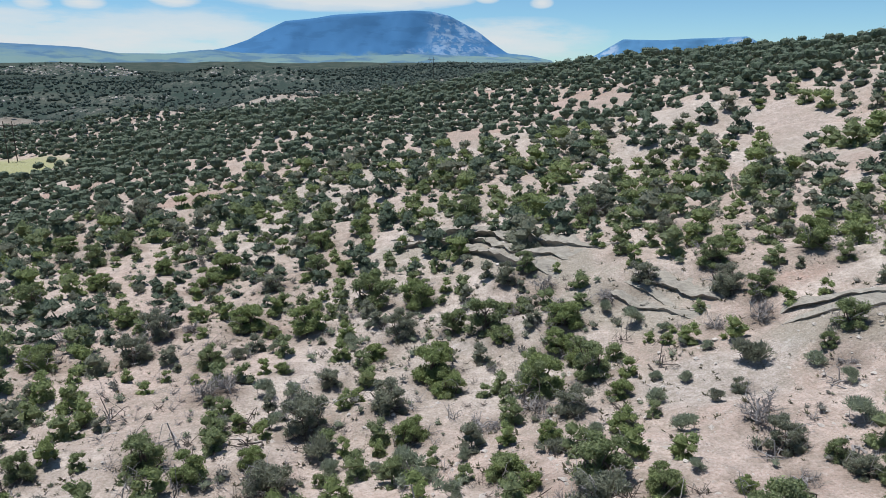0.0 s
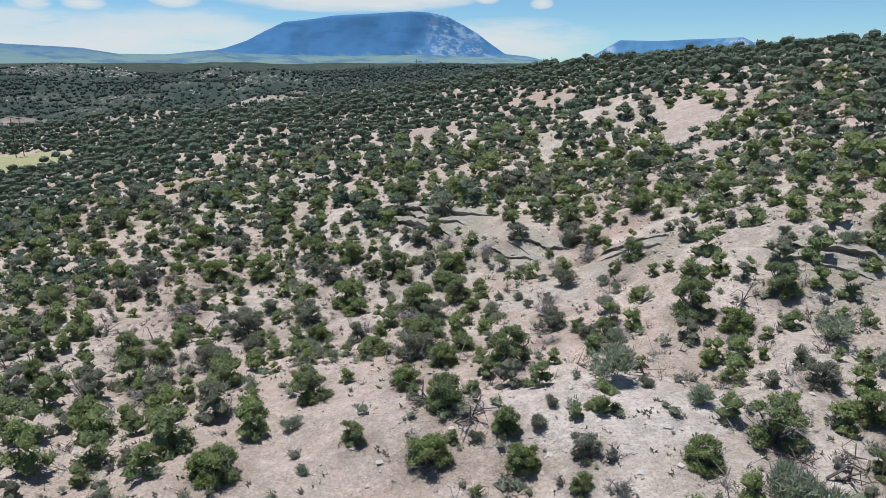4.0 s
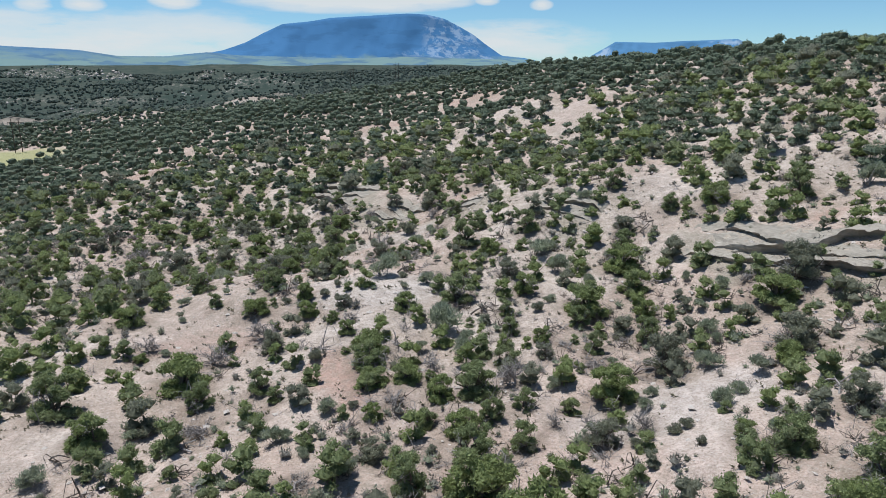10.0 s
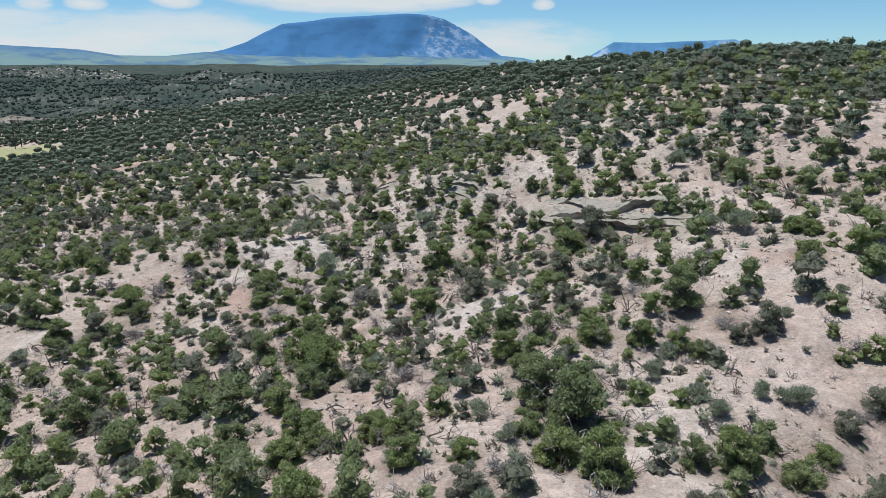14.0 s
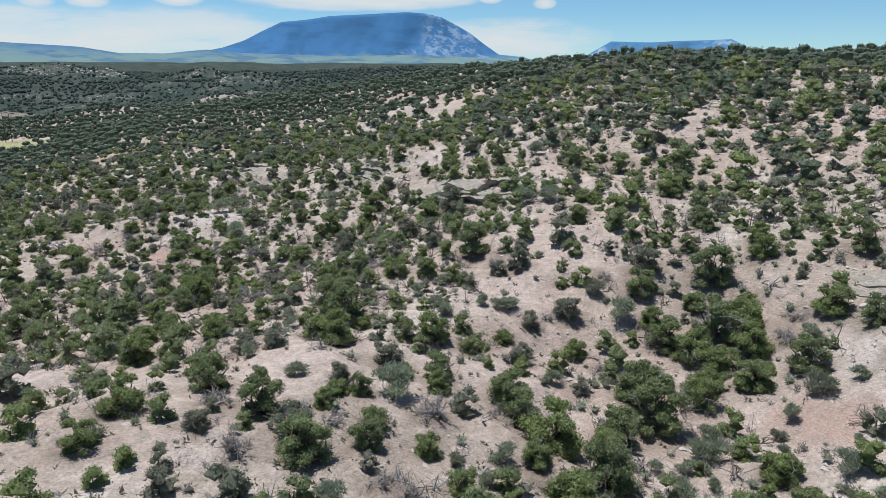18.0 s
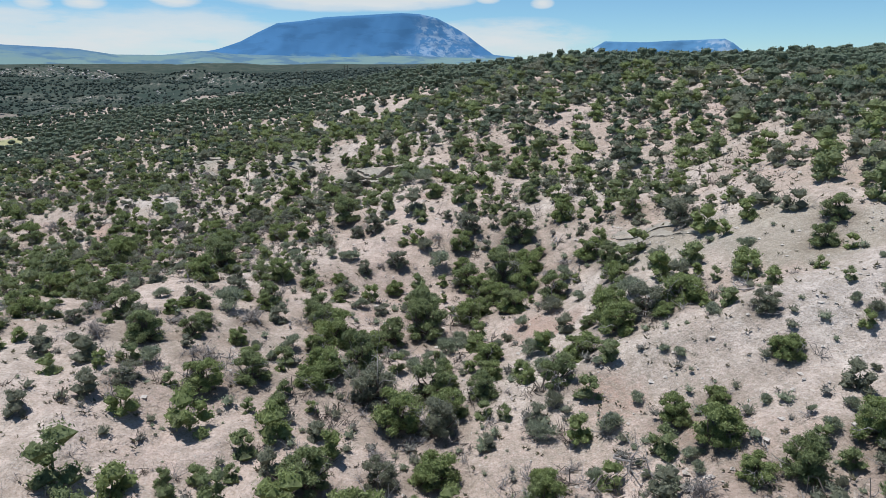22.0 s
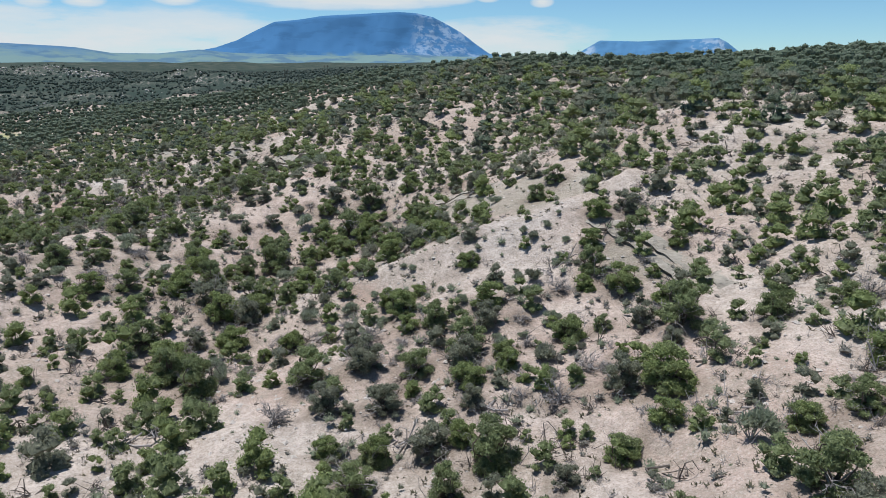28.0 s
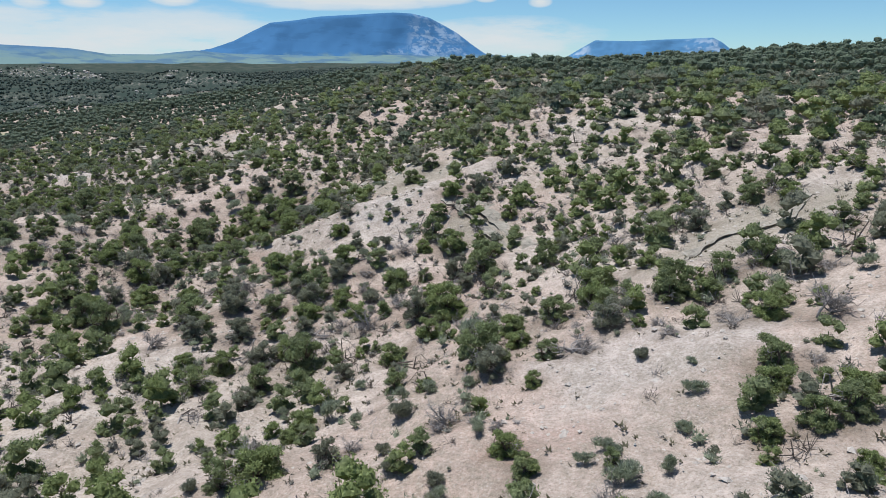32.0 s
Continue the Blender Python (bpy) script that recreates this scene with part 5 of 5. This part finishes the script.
def thicket(name, protos, places, label, mats, category="trees"):
    VV, FF, MM, n0 = [], [], [], 0
    for i, (x, y, z, s, turn, k) in enumerate(places):
        v, f = protos[int(k) % len(protos)]
        c, sn = math.cos(turn) * s, math.sin(turn) * s
        VV.append(np.stack([v[:, 0] * c - v[:, 1] * sn + x, v[:, 0] * sn + v[:, 1] * c + y, v[:, 2] * s + z], 1))
        FF.append(f + n0)
        MM.append(np.full(len(f), i % len(mats)))
        n0 += len(v)
    me = mesh_from(name, np.concatenate(VV), np.concatenate(FF), mats, False, np.concatenate(MM))
    return tagged(new(name, me), label, category, kind="stuff")


def scatter(rng, n, x0, x1, y0, y1):
    x, y = rng.uniform(x0, x1, n), rng.uniform(y0, y1, n)
    ok = in_view(x, y) & (meadow_at(x, y) < 0.1)
    return x[ok], y[ok]


placed = np.array(JUNIPERS + PINYONS + BUSHES + SNAGS)


def thinned(rng, x, y, keep_surveyed, gap, clear=0.90):
    """Drops places on open ground, in the country already set out, and too near a set tree."""
    clump = 0.60 + 0.55 * vnoise(x / 26, y / 26, 61) + 0.35 * vnoise(x / 9, y / 9, 62)
    bare = clear * within(x, y, OPEN_SLOPES)
    for cx, cy, a, b, turn in RED_EARTH + WHITE_EARTH:
        bare = np.maximum(bare, 0.9 * blotch(x, y, cx, cy, a, b, turn, 40))
    for cx, cy, a, b in BARE:
        bare = np.maximum(bare, 1.1 * blotch(x, y, cx, cy, a, b, 0, 41))
    for line in LEDGE_LINES:
        for cx, cy in line:
            bare = np.maximum(bare, 0.75 * (np.hypot(x - cx, y - cy + 2) < 4.0))
    swell = sum(land(x + dx, y + dy) for dx, dy in ((8, 0), (-8, 0), (0, 8), (0, -8))) / 4 - land(x, y)
    hollow = np.clip(0.95 + 0.75 * swell, 0.12, 1.0)          # trees stand in the hollows, crests are bare
    p = np.clip(clump + 0.24, 0.03, 1) ** 1.4 * (1 - np.minimum(0.97 * bare, 1)) ** 1.5 * hollow
    p = np.where(surveyed(x, y), keep_surveyed * np.clip(0.35 + 1.1 * (clump - 0.3), 0.1, 1.3) * (1 - np.minimum(0.92 * bare, 1)), p)
    ok = rng.random(len(x)) < p
    x, y = x[ok], y[ok]
    ok = np.ones(len(x), bool)
    for px_, py_, w in placed:
        ok &= np.hypot(x - px_, y - py_) > gap + 0.45 * w
    return x[ok], y[ok]


rng = np.random.default_rng(21)


def proto_trees(seed, n, lobes, tufts, size):
    out = []
    for s in range(n):
        r2 = np.random.default_rng(seed + s)
        w, h = 3.4, r2.uniform(2.5, 3.4)
        fat, wide = {8: (1.3, 0.29), 4: (1.55, 0.25)}[lobes]
        c = crown(r2, [(a, b, max(d, r * fat * 0.6), r * fat) for a, b, d, r in lobes_for(r2, lobes, w, h, 0.1, wide)], 0 if lobes == 8 else 1, tufts, size, 0.80, 0.40, 0.2, 0.78)
        out.append(c if lobes < 5 else merge([c, limb(r2, (0, 0, -0.4), (0, 0, h * 0.5), 0.13, 0.06, 0.1, 3, 4)]))
    return out


# middle distance


def apart(rng, x, y, wide, factor):
    """Keeps the places whose crowns stand clear of one another and of the set trees."""
    cells = {}
    for px_, py_, w in JUNIPERS + PINYONS:
        cells.setdefault((int(px_ // 5), int(py_ // 5)), []).append((px_, py_, w))
    keep = np.zeros(len(x), bool)
    for i in range(len(x)):
        a, b, w = float(x[i]), float(y[i]), float(wide[i])
        ca, cb = int(a // 5), int(b // 5)
        free = True
        for da in (-1, 0, 1):
            for db in (-1, 0, 1):
                for qx, qy, qw in cells.get((ca + da, cb + db), ()):
                    gap = factor * 0.5 * (w + qw)
                    if (qx - a) ** 2 + (qy - b) ** 2 < gap * gap:
                        free = False
                        break
                if not free:
                    break
            if not free:
                break
        if free:
            keep[i] = True
            cells.setdefault((ca, cb), []).append((a, b, w))
    return keep


x, y = thinned(rng, *scatter(rng, 122000, -260, 350, -178, 340), 0.40, 0.1)
along = np.clip(((x - 5) * 125 + (y - 20) * -160) / (125 ** 2 + 160 ** 2), 0, 1)
off = np.hypot(x - 5 - along * 125, y - 20 + along * 160)
sizes = np.where(off < 70, 0.42 + 0.85 * rng.random(len(x)) ** 1.2, 0.64 + 0.92 * rng.random(len(x)) ** 1.2)
sizes = np.where(surveyed(x, y), np.minimum(0.85 * sizes, 0.78), sizes)
ok = apart(rng, x, y, 3.2 * sizes, 0.92)
x, y, sizes = x[ok], y[ok], sizes[ok]
z = land(x, y)
along = np.clip(((x - 5) * 125 + (y - 20) * -160) / (125 ** 2 + 160 ** 2), 0, 1)
off = np.hypot(x - 5 - along * 125, y - 20 + along * 160)
close = (off < 46) | ((y < -95) & (off < 70))
mid, light = (off < 70) & ~close, off >= 70
turns = rng.uniform(0, 6.283, len(x))
rows = np.stack([x, y, z - 0.1 - 0.25 * sizes * (off > 110), np.where(off > 110, 1.18, 1.0) * sizes, turns, rng.integers(0, 8, len(x))], 1)
thicket("open_woodland", proto_trees(220, 8, 8, 84, 0.19), rows[close], "small green pinyon and juniper trees between the larger ones", [PINYON, JUNIPER, HOARY, JUNIPER, PINYON])
thicket("pinyon_juniper_woodland", proto_trees(200, 8, 8, 44, 0.27), rows[mid], "green pinyon and juniper trees in open woodland", [PINYON, JUNIPER, HOARY, JUNIPER, PINYON])
# from here out the foliage colour carries the distance tone
thicket("valley_woodland", proto_trees(300, 8, 8, 30, 0.30), rows[light & (off < 150)], "green pinyon and juniper trees on the middle slopes", [FAR_TONE_LEAF, PINYON, HOARY, FAR_TONE_LEAF, JUNIPER])
thicket("hillside_woodland", proto_trees(320, 8, 4, 14, 0.38), rows[light & (off >= 150)], "pinyon and juniper trees on the far slopes, darkened and blued for distance", [FAR_TONE_LEAF])
# low scrub and dead brush between the trees
x, y = thinned(rng, *scatter(rng, 34000, -120, 280, -178, 150), 0.95, -0.3, 0.62)
rows = np.stack([x, y, land(x, y) - 0.05, 0.30 + 1.0 * rng.random(len(x)) ** 1.7, rng.uniform(0, 6.283, len(x)), rng.integers(0, 6, len(x))], 1)
low = []
for s in range(6):
    r2 = np.random.default_rng(400 + s)
    low.append(crown(r2, [(0, 0, 0.36, 0.46), (0.22, 0.12, 0.28, 0.30)], 0, 30, 0.24, 0.5, 0.2, 0.7, 0.35))
thicket("low_scrub", low, rows, "grey-green low scrub between the trees", [SCRUB, HOARY, GREY_SCRUB, SCRUB], "scrub")
x, y = thinned(rng, *scatter(rng, 15000, -70, 200, -160, 80), 0.9, -0.9)
rows = np.stack([x, y, land(x, y), 0.5 + 0.8 * rng.random(len(x)) ** 2, rng.uniform(0, 6.283, len(x)), rng.integers(0, 5, len(x))], 1)
brush = []
for s in range(5):
    r2 = np.random.default_rng(420 + s)
    tall = (0.5, 0.9, 1.2, 0.35, 0.7)[s]
    brush.append(merge([limb(r2, (r2.normal() * 0.15, r2.normal() * 0.15, 0), (r2.normal() * 0.42, r2.normal() * 0.42, r2.uniform(0.05, tall)), 0.027, 0.012, 0.35, 2 + i % 2, 3) for i in range(15)]))
thicket("dead_brush", brush, rows, "grey dead brush and fallen branches", [DEADWOOD, DEADWOOD, DARKWOOD], "dead brush")
x, y = thinned(rng, *scatter(rng, 1500, -60, 185, -150, 60), 0.9, -0.9)
rows = np.stack([x, y, land(x, y) + 0.03, 0.7 + 0.7 * rng.random(len(x)), rng.uniform(0, 6.283, len(x)), rng.integers(0, 5, len(x))], 1)
fallen = []
for s in range(5):
    r2 = np.random.default_rng(430 + s)
    bits = [limb(r2, (-0.9, 0, 0.05), (0.5, 0.3 * r2.normal(), 0.16), 0.085, 0.05, 0.3, 5, 5)]
    for i in range(7):
        a = r2.uniform(-1.9, 1.9)
        long = r2.uniform(0.5, 1.15)
        bits.append(limb(r2, (r2.uniform(-0.2, 0.5), 0, 0.12), (0.5 + long * math.cos(a), long * math.sin(a), r2.uniform(0.1, 0.75)), 0.045, 0.014, 0.4, 4, 4))
    fallen.append(merge(bits))
thicket("fallen_branches", fallen, rows, "crooked dark fallen branches and dead trunks on the slope", [DARKWOOD, DEADWOOD, DARKWOOD], "dead wood")
# far woods
x, y = scatter(rng, 95000, -1500, 1100, 300, 1900)
ok = rng.random(len(x)) < np.clip(0.75 + 0.5 * vnoise(x / 70, y / 70, 63), 0.1, 1) * np.clip(420 / np.hypot(x, y), 0.22, 1)
x, y = x[ok], y[ok]
ok = rng.random(len(x)) > 0.35 * far_rock(x, y)
x, y = x[ok], y[ok]
grow = np.clip(np.hypot(x, y) / 600, 0.95, 1.7)
rows = np.stack([x, y, land(x, y) - 0.2, grow * rng.uniform(0.7, 1.5, len(x)), rng.uniform(0, 6.283, len(x)), rng.integers(0, 6, len(x))], 1)
# leaf green shifted to blue: aerial haze painted into the foliage
HAZED_FAR_LEAF = leaf_material("far_woodland", (0.086, 0.116, 0.096), (0.100, 0.132, 0.110), (0.125, 0.158, 0.132))
farp = []
for s in range(6):
    r2 = np.random.default_rng(440 + s)
    farp.append(crown(r2, [(0, 0, 0.9, 1.4)], 1, 5, 0.7, 0.66))
thicket("far_woodland", farp, rows, "dark green woodland on the distant hills, with haze in its colour", [HAZED_FAR_LEAF], "trees")
# bare rock on the far knolls
x, y = rng.uniform(-850, -60, 260000), rng.uniform(290, 1450, 260000)
ok = rng.random(len(x)) < far_rock(x, y) * np.clip(0.15 + 1.2 * vnoise(x / 11, y / 11, 66), 0, 1) * 0.26
x, y = x[ok], y[ok]
rows = np.stack([x, y, land(x, y) - 0.3, np.clip(np.hypot(x, y) / 520, 0.6, 1.8) * (0.35 + 0.9 * rng.random(len(x)) ** 2), rng.uniform(0, 6.283, len(x)), rng.integers(0, 6, len(x))], 1)
crag = []
for s in range(6):
    r2 = np.random.default_rng(470 + s)
    crag.append((ICO[1][0] * (0.65 + 0.7 * r2.random((len(ICO[1][0]), 1))) * np.array([1.3, 0.9, 0.9]), ICO[1][1]))
thicket("far_rock_outcrops", crag, rows, "pale rock outcrops on the distant wooded hills", [PALE_ROCK], "rocks")
# grass tufts and stones on the near slopes
GRASS = leaf_material("dry_grass", (0.15, 0.135, 0.09), (0.19, 0.17, 0.11), (0.12, 0.118, 0.078))
x, y = scatter(rng, 36000, -70, 185, -150, 90)
ok = (rng.random(len(x)) < np.clip(0.45 + 0.8 * vnoise(x / 8, y / 8, 64), 0.04, 1))
x, y = x[ok], y[ok]
rows = np.stack([x, y, land(x, y), rng.uniform(1.0, 2.6, len(x)), rng.uniform(0, 6.283, len(x)), rng.integers(0, 5, len(x))], 1)
tuft = []
for s in range(5):
    r2 = np.random.default_rng(460 + s)
    a = r2.uniform(0, 6.283, 7)
    lean_ = r2.uniform(0.08, 0.2, 7)
    b0 = np.stack([np.cos(a) * 0.05, np.sin(a) * 0.05, np.zeros(7)], 1)
    side = np.stack([-np.sin(a) * 0.045, np.cos(a) * 0.045, np.zeros(7)], 1)
    tip = np.stack([np.cos(a + 0.5) * lean_, np.sin(a + 0.5) * lean_, r2.uniform(0.05, 0.14, 7)], 1)
    tuft.append((np.stack([b0 - side, b0 + side, tip], 1).reshape(-1, 3), np.arange(21).reshape(7, 3)))
thicket("dry_grass", tuft, rows, "sparse tufts of dry grass", [GRASS], "grass")
x, y = scatter(rng, 52000, -60, 185, -150, 60)
ok = rng.random(len(x)) < np.clip(0.22 + 0.9 * vnoise(x / 11, y / 11, 65), 0.08, 1) + 0.35 * within(x, y, OPEN_SLOPES)
x, y = x[ok], y[ok]
rows = np.stack([x, y, land(x, y) + 0.01, 0.06 + 0.26 * rng.random(len(x)) ** 4, rng.uniform(0, 6.283, len(x)), rng.integers(0, 6, len(x))], 1)
stones = []
for s in range(6):
    r2 = np.random.default_rng(480 + s)
    stones.append((ICO[0][0] * (0.7 + 0.6 * r2.random((len(ICO[0][0]), 1))) * np.array([1.3, 0.9, 0.6]), ICO[0][1]))
thicket("loose_stones", stones, rows, "pale loose stones on the slope", [PALE_ROCK], "stones")

# ---- sandstone ledges ----


def bed_mesh(seed, line, shift, depth, thick):
    """One continuous bed of rock along a line: its top lies back into the slope, its lip hangs over a worn hollow."""
    r2 = np.random.default_rng(seed)
    ph = r2.uniform(0, 400)
    a = np.array(line, float)
    run = np.concatenate([[0], np.cumsum(np.hypot(*np.diff(a, axis=0).T))])
    lo, hi = r2.uniform(-1.5, 0.12 * run[-1]), run[-1] * r2.uniform(0.9, 1.0) + 1.5
    n = int((hi - lo) / 0.32) + 2
    s = np.linspace(lo, hi, n)
    inner = np.clip(s, 0, run[-1])
    bx, by = np.interp(inner, run, a[:, 0]), np.interp(inner, run, a[:, 1])
    ease = np.ones(9) / 9
    bx, by = (np.convolve(np.pad(v, 4, "reflect", reflect_type="odd"), ease, "valid") for v in (bx, by))
    dx, dy = np.gradient(bx), np.gradient(by)
    ln = np.hypot(dx, dy) + 1e-9
    dx, dy = np.where(dx < 0, -dx, dx) / ln, np.where(dx < 0, -dy, dy) / ln
    nx_, ny_ = dy, -dx                                  # downhill side
    zero = np.zeros(n)
    wave = shift + 0.45 * vnoise(s / 7.0, zero + ph, 81) + 0.22 * vnoise(s / 1.1, zero + ph, 82) + 0.10 * vnoise(s / 0.45, zero + ph, 89)
    u = (s - lo) / (hi - lo)
    t = thick * smooth(0, 0.22, u) * (1 - smooth(0.75, 1.0, u)) * np.clip(0.85 + 0.75 * vnoise(s / 6.5, zero + ph, 83), 0.18, 1.4) + 0.04
    lip = wave + 0.40 * depth
    rows_ = []
    top, front = 8, 12
    zl = land(bx + nx_ * lip, by + ny_ * lip) + 0.55 * t
    for j in range(top):
        k = j / (top - 1)
        o = wave - 0.7 * depth + (lip - wave + 0.7 * depth) * k
        g = land(bx + nx_ * o, by + ny_ * o)
        h = g - 0.12 + (0.12 + 0.55 * t) * k ** 1.3 + (0.10 * vnoise(s / 1.6, o / 0.5 + ph, 84) + 0.06 * vnoise(s / 0.6, o / 0.3 + ph, 90)) * (0.5 + t) * (k > 0)
        rows_.append((o, h))
    for j in range(front):
        k = (j + 1) / front
        beds = np.floor(k * 4 + 0.9 * vnoise(s / 3.0, zero + ph, 85))
        hollow = np.sin(np.pi * np.clip(k * 1.15, 0, 1)) ** 0.7 * (0.42 + 0.35 * vnoise(s / 4.0, zero + ph, 86))
        o = lip - t * hollow + t * 0.55 * max(k - 0.6, 0) + 0.10 * t * vnoise(s / 1.1, beds * 3.7 + ph, 87)
        h = zl - t * (0.06 + 1.35 * k) + 0.05 * t * vnoise(s / 0.8, zero + 9.0 * k + ph, 88)
        rows_.append((o, h))
    V = np.stack([np.stack([bx + nx_ * o, by + ny_ * o, h], 1) for o, h in rows_], 1)
    m = len(rows_)
    k = np.arange(n * m).reshape(n, m)
    F = np.stack([k[:-1, :-1], k[1:, :-1], k[1:, 1:], k[:-1, 1:]], -1).reshape(-1, 4)
    return mesh_from("bed", V.reshape(-1, 3), F, [SANDSTONE], False)


def ledge(seed, line, courses, thick, depth, label):
    """Beds of grey sandstone that stick out of the slope along a line."""
    root = new("sandstone_ledge")
    for c in range(courses):
        part("bed", bed_mesh(seed * 50 + c, line, (c - 0.5 * (courses - 1)) * depth * 0.75, depth * (1 - 0.12 * c), thick * (1, 0.6, 0.75)[c]), root)
    return tagged(root, label, "rock ledge", "sandstone ledges")


for i, (courses, thick, depth) in enumerate(((3, 2.5, 4.4), (3, 1.1, 2.8), (2, 1.0, 2.6), (3, 2.5, 4.2), (2, 1.2, 3.0), (2, 0.8, 3.0), (2, 0.45, 2.4), (1, 0.45, 2.6))):
    ledge(900 + i, LEDGE_LINES[i], courses, thick, depth, "grey layered sandstone ledge in the slope")

# ---- power poles ----
POLE = bark_material("pole_wood", (0.075, 0.06, 0.05), (0.12, 0.10, 0.085))
METAL = bark_material("galvanised_steel", (0.30, 0.31, 0.32), (0.42, 0.43, 0.44))


def simple(name, arrays, mat, parent, label=""):
    return part(name, mesh_from(name, *arrays, [mat], True), parent, label)


def h_frame(height, gap, label):
    r2 = np.random.default_rng(5)
    root = new("power_pole")
    for sx in (-1, 1):
        simple("pole", tube([(sx * gap / 2, 0, -1), (sx * gap / 2, 0, height * 0.5), (sx * gap / 2, 0, height)], (0.20, 0.17, 0.14), 8), POLE, root)
    arm = simple("crossarm", tube([(-gap * 1.05, 0, height - 1.6), (gap * 1.05, 0, height - 1.6)], (0.13, 0.13), 6), POLE, root)
    for a, b in (((-1, height - 5.2), (1, height - 1.9)), ((1, height - 5.2), (-1, height - 1.9))):
        simple("brace", tube([(a[0] * gap / 2, 0.2, a[1]), (b[0] * gap / 2, 0.2, b[1])], (0.06, 0.06), 5), POLE, root)
    for x_ in (-gap, 0, gap):
        simple("insulator", tube([(x_, 0, height - 1.65), (x_, 0, height - 2.1), (x_, 0, height - 2.6)], (0.06, 0.11, 0.07), 7), METAL, arm, "grey hanging insulator")
    return tagged(root, label, "power pole", "power poles")


px, py = -158.5, 262.0
first = h_frame(15.5, 3.0, "dark wooden twin power pole standing in the dry meadow")
first.matrix_basis = pose(px, py, float(land(px, py)) - 0.2, 0, 0, 10)
for px, py in ((-45.0, 560.0), (-8.0, 575.0)):
    tagged(copy_thing(first, pose(px, py, float(land(px, py)) + 1.5, 0, 0, 25)), "distant wooden twin power pole above the trees")


def lattice(height, base_w, label):
    root = new("transmission_tower")
    corners = [(-1, -1), (1, -1), (1, 1), (-1, 1)]
    wid = lambda z: base_w * (1 - 0.82 * z / height) / 2
    for cx, cy in corners:
        simple("leg", tube([(cx * wid(0), cy * wid(0), -1), (cx * wid(height), cy * wid(height), height)], (0.14, 0.09), 4), METAL, root)
    for k in range(5):
        z0, z1 = height * k / 5, height * (k + 1) / 5
        for (ax, ay), (bx, by) in zip(corners, corners[1:] + corners[:1]):
            simple("brace", tube([(ax * wid(z0), ay * wid(z0), z0), (bx * wid(z1), by * wid(z1), z1)], (0.06, 0.06), 4), METAL, root)
    for z0 in (height * 0.72, height * 0.86):
        simple("crossarm", tube([(-base_w * 0.8, 0, z0), (base_w * 0.8, 0, z0)], (0.10, 0.10), 4), METAL, root)
    return tagged(root, label, "transmission tower")


tower = lattice(9.0, 2.6, "grey steel lattice tower above the wooded ridge")
tower.matrix_basis = pose(182, 285, float(land(182, 285)) - 0.5, 0, 0, 30)
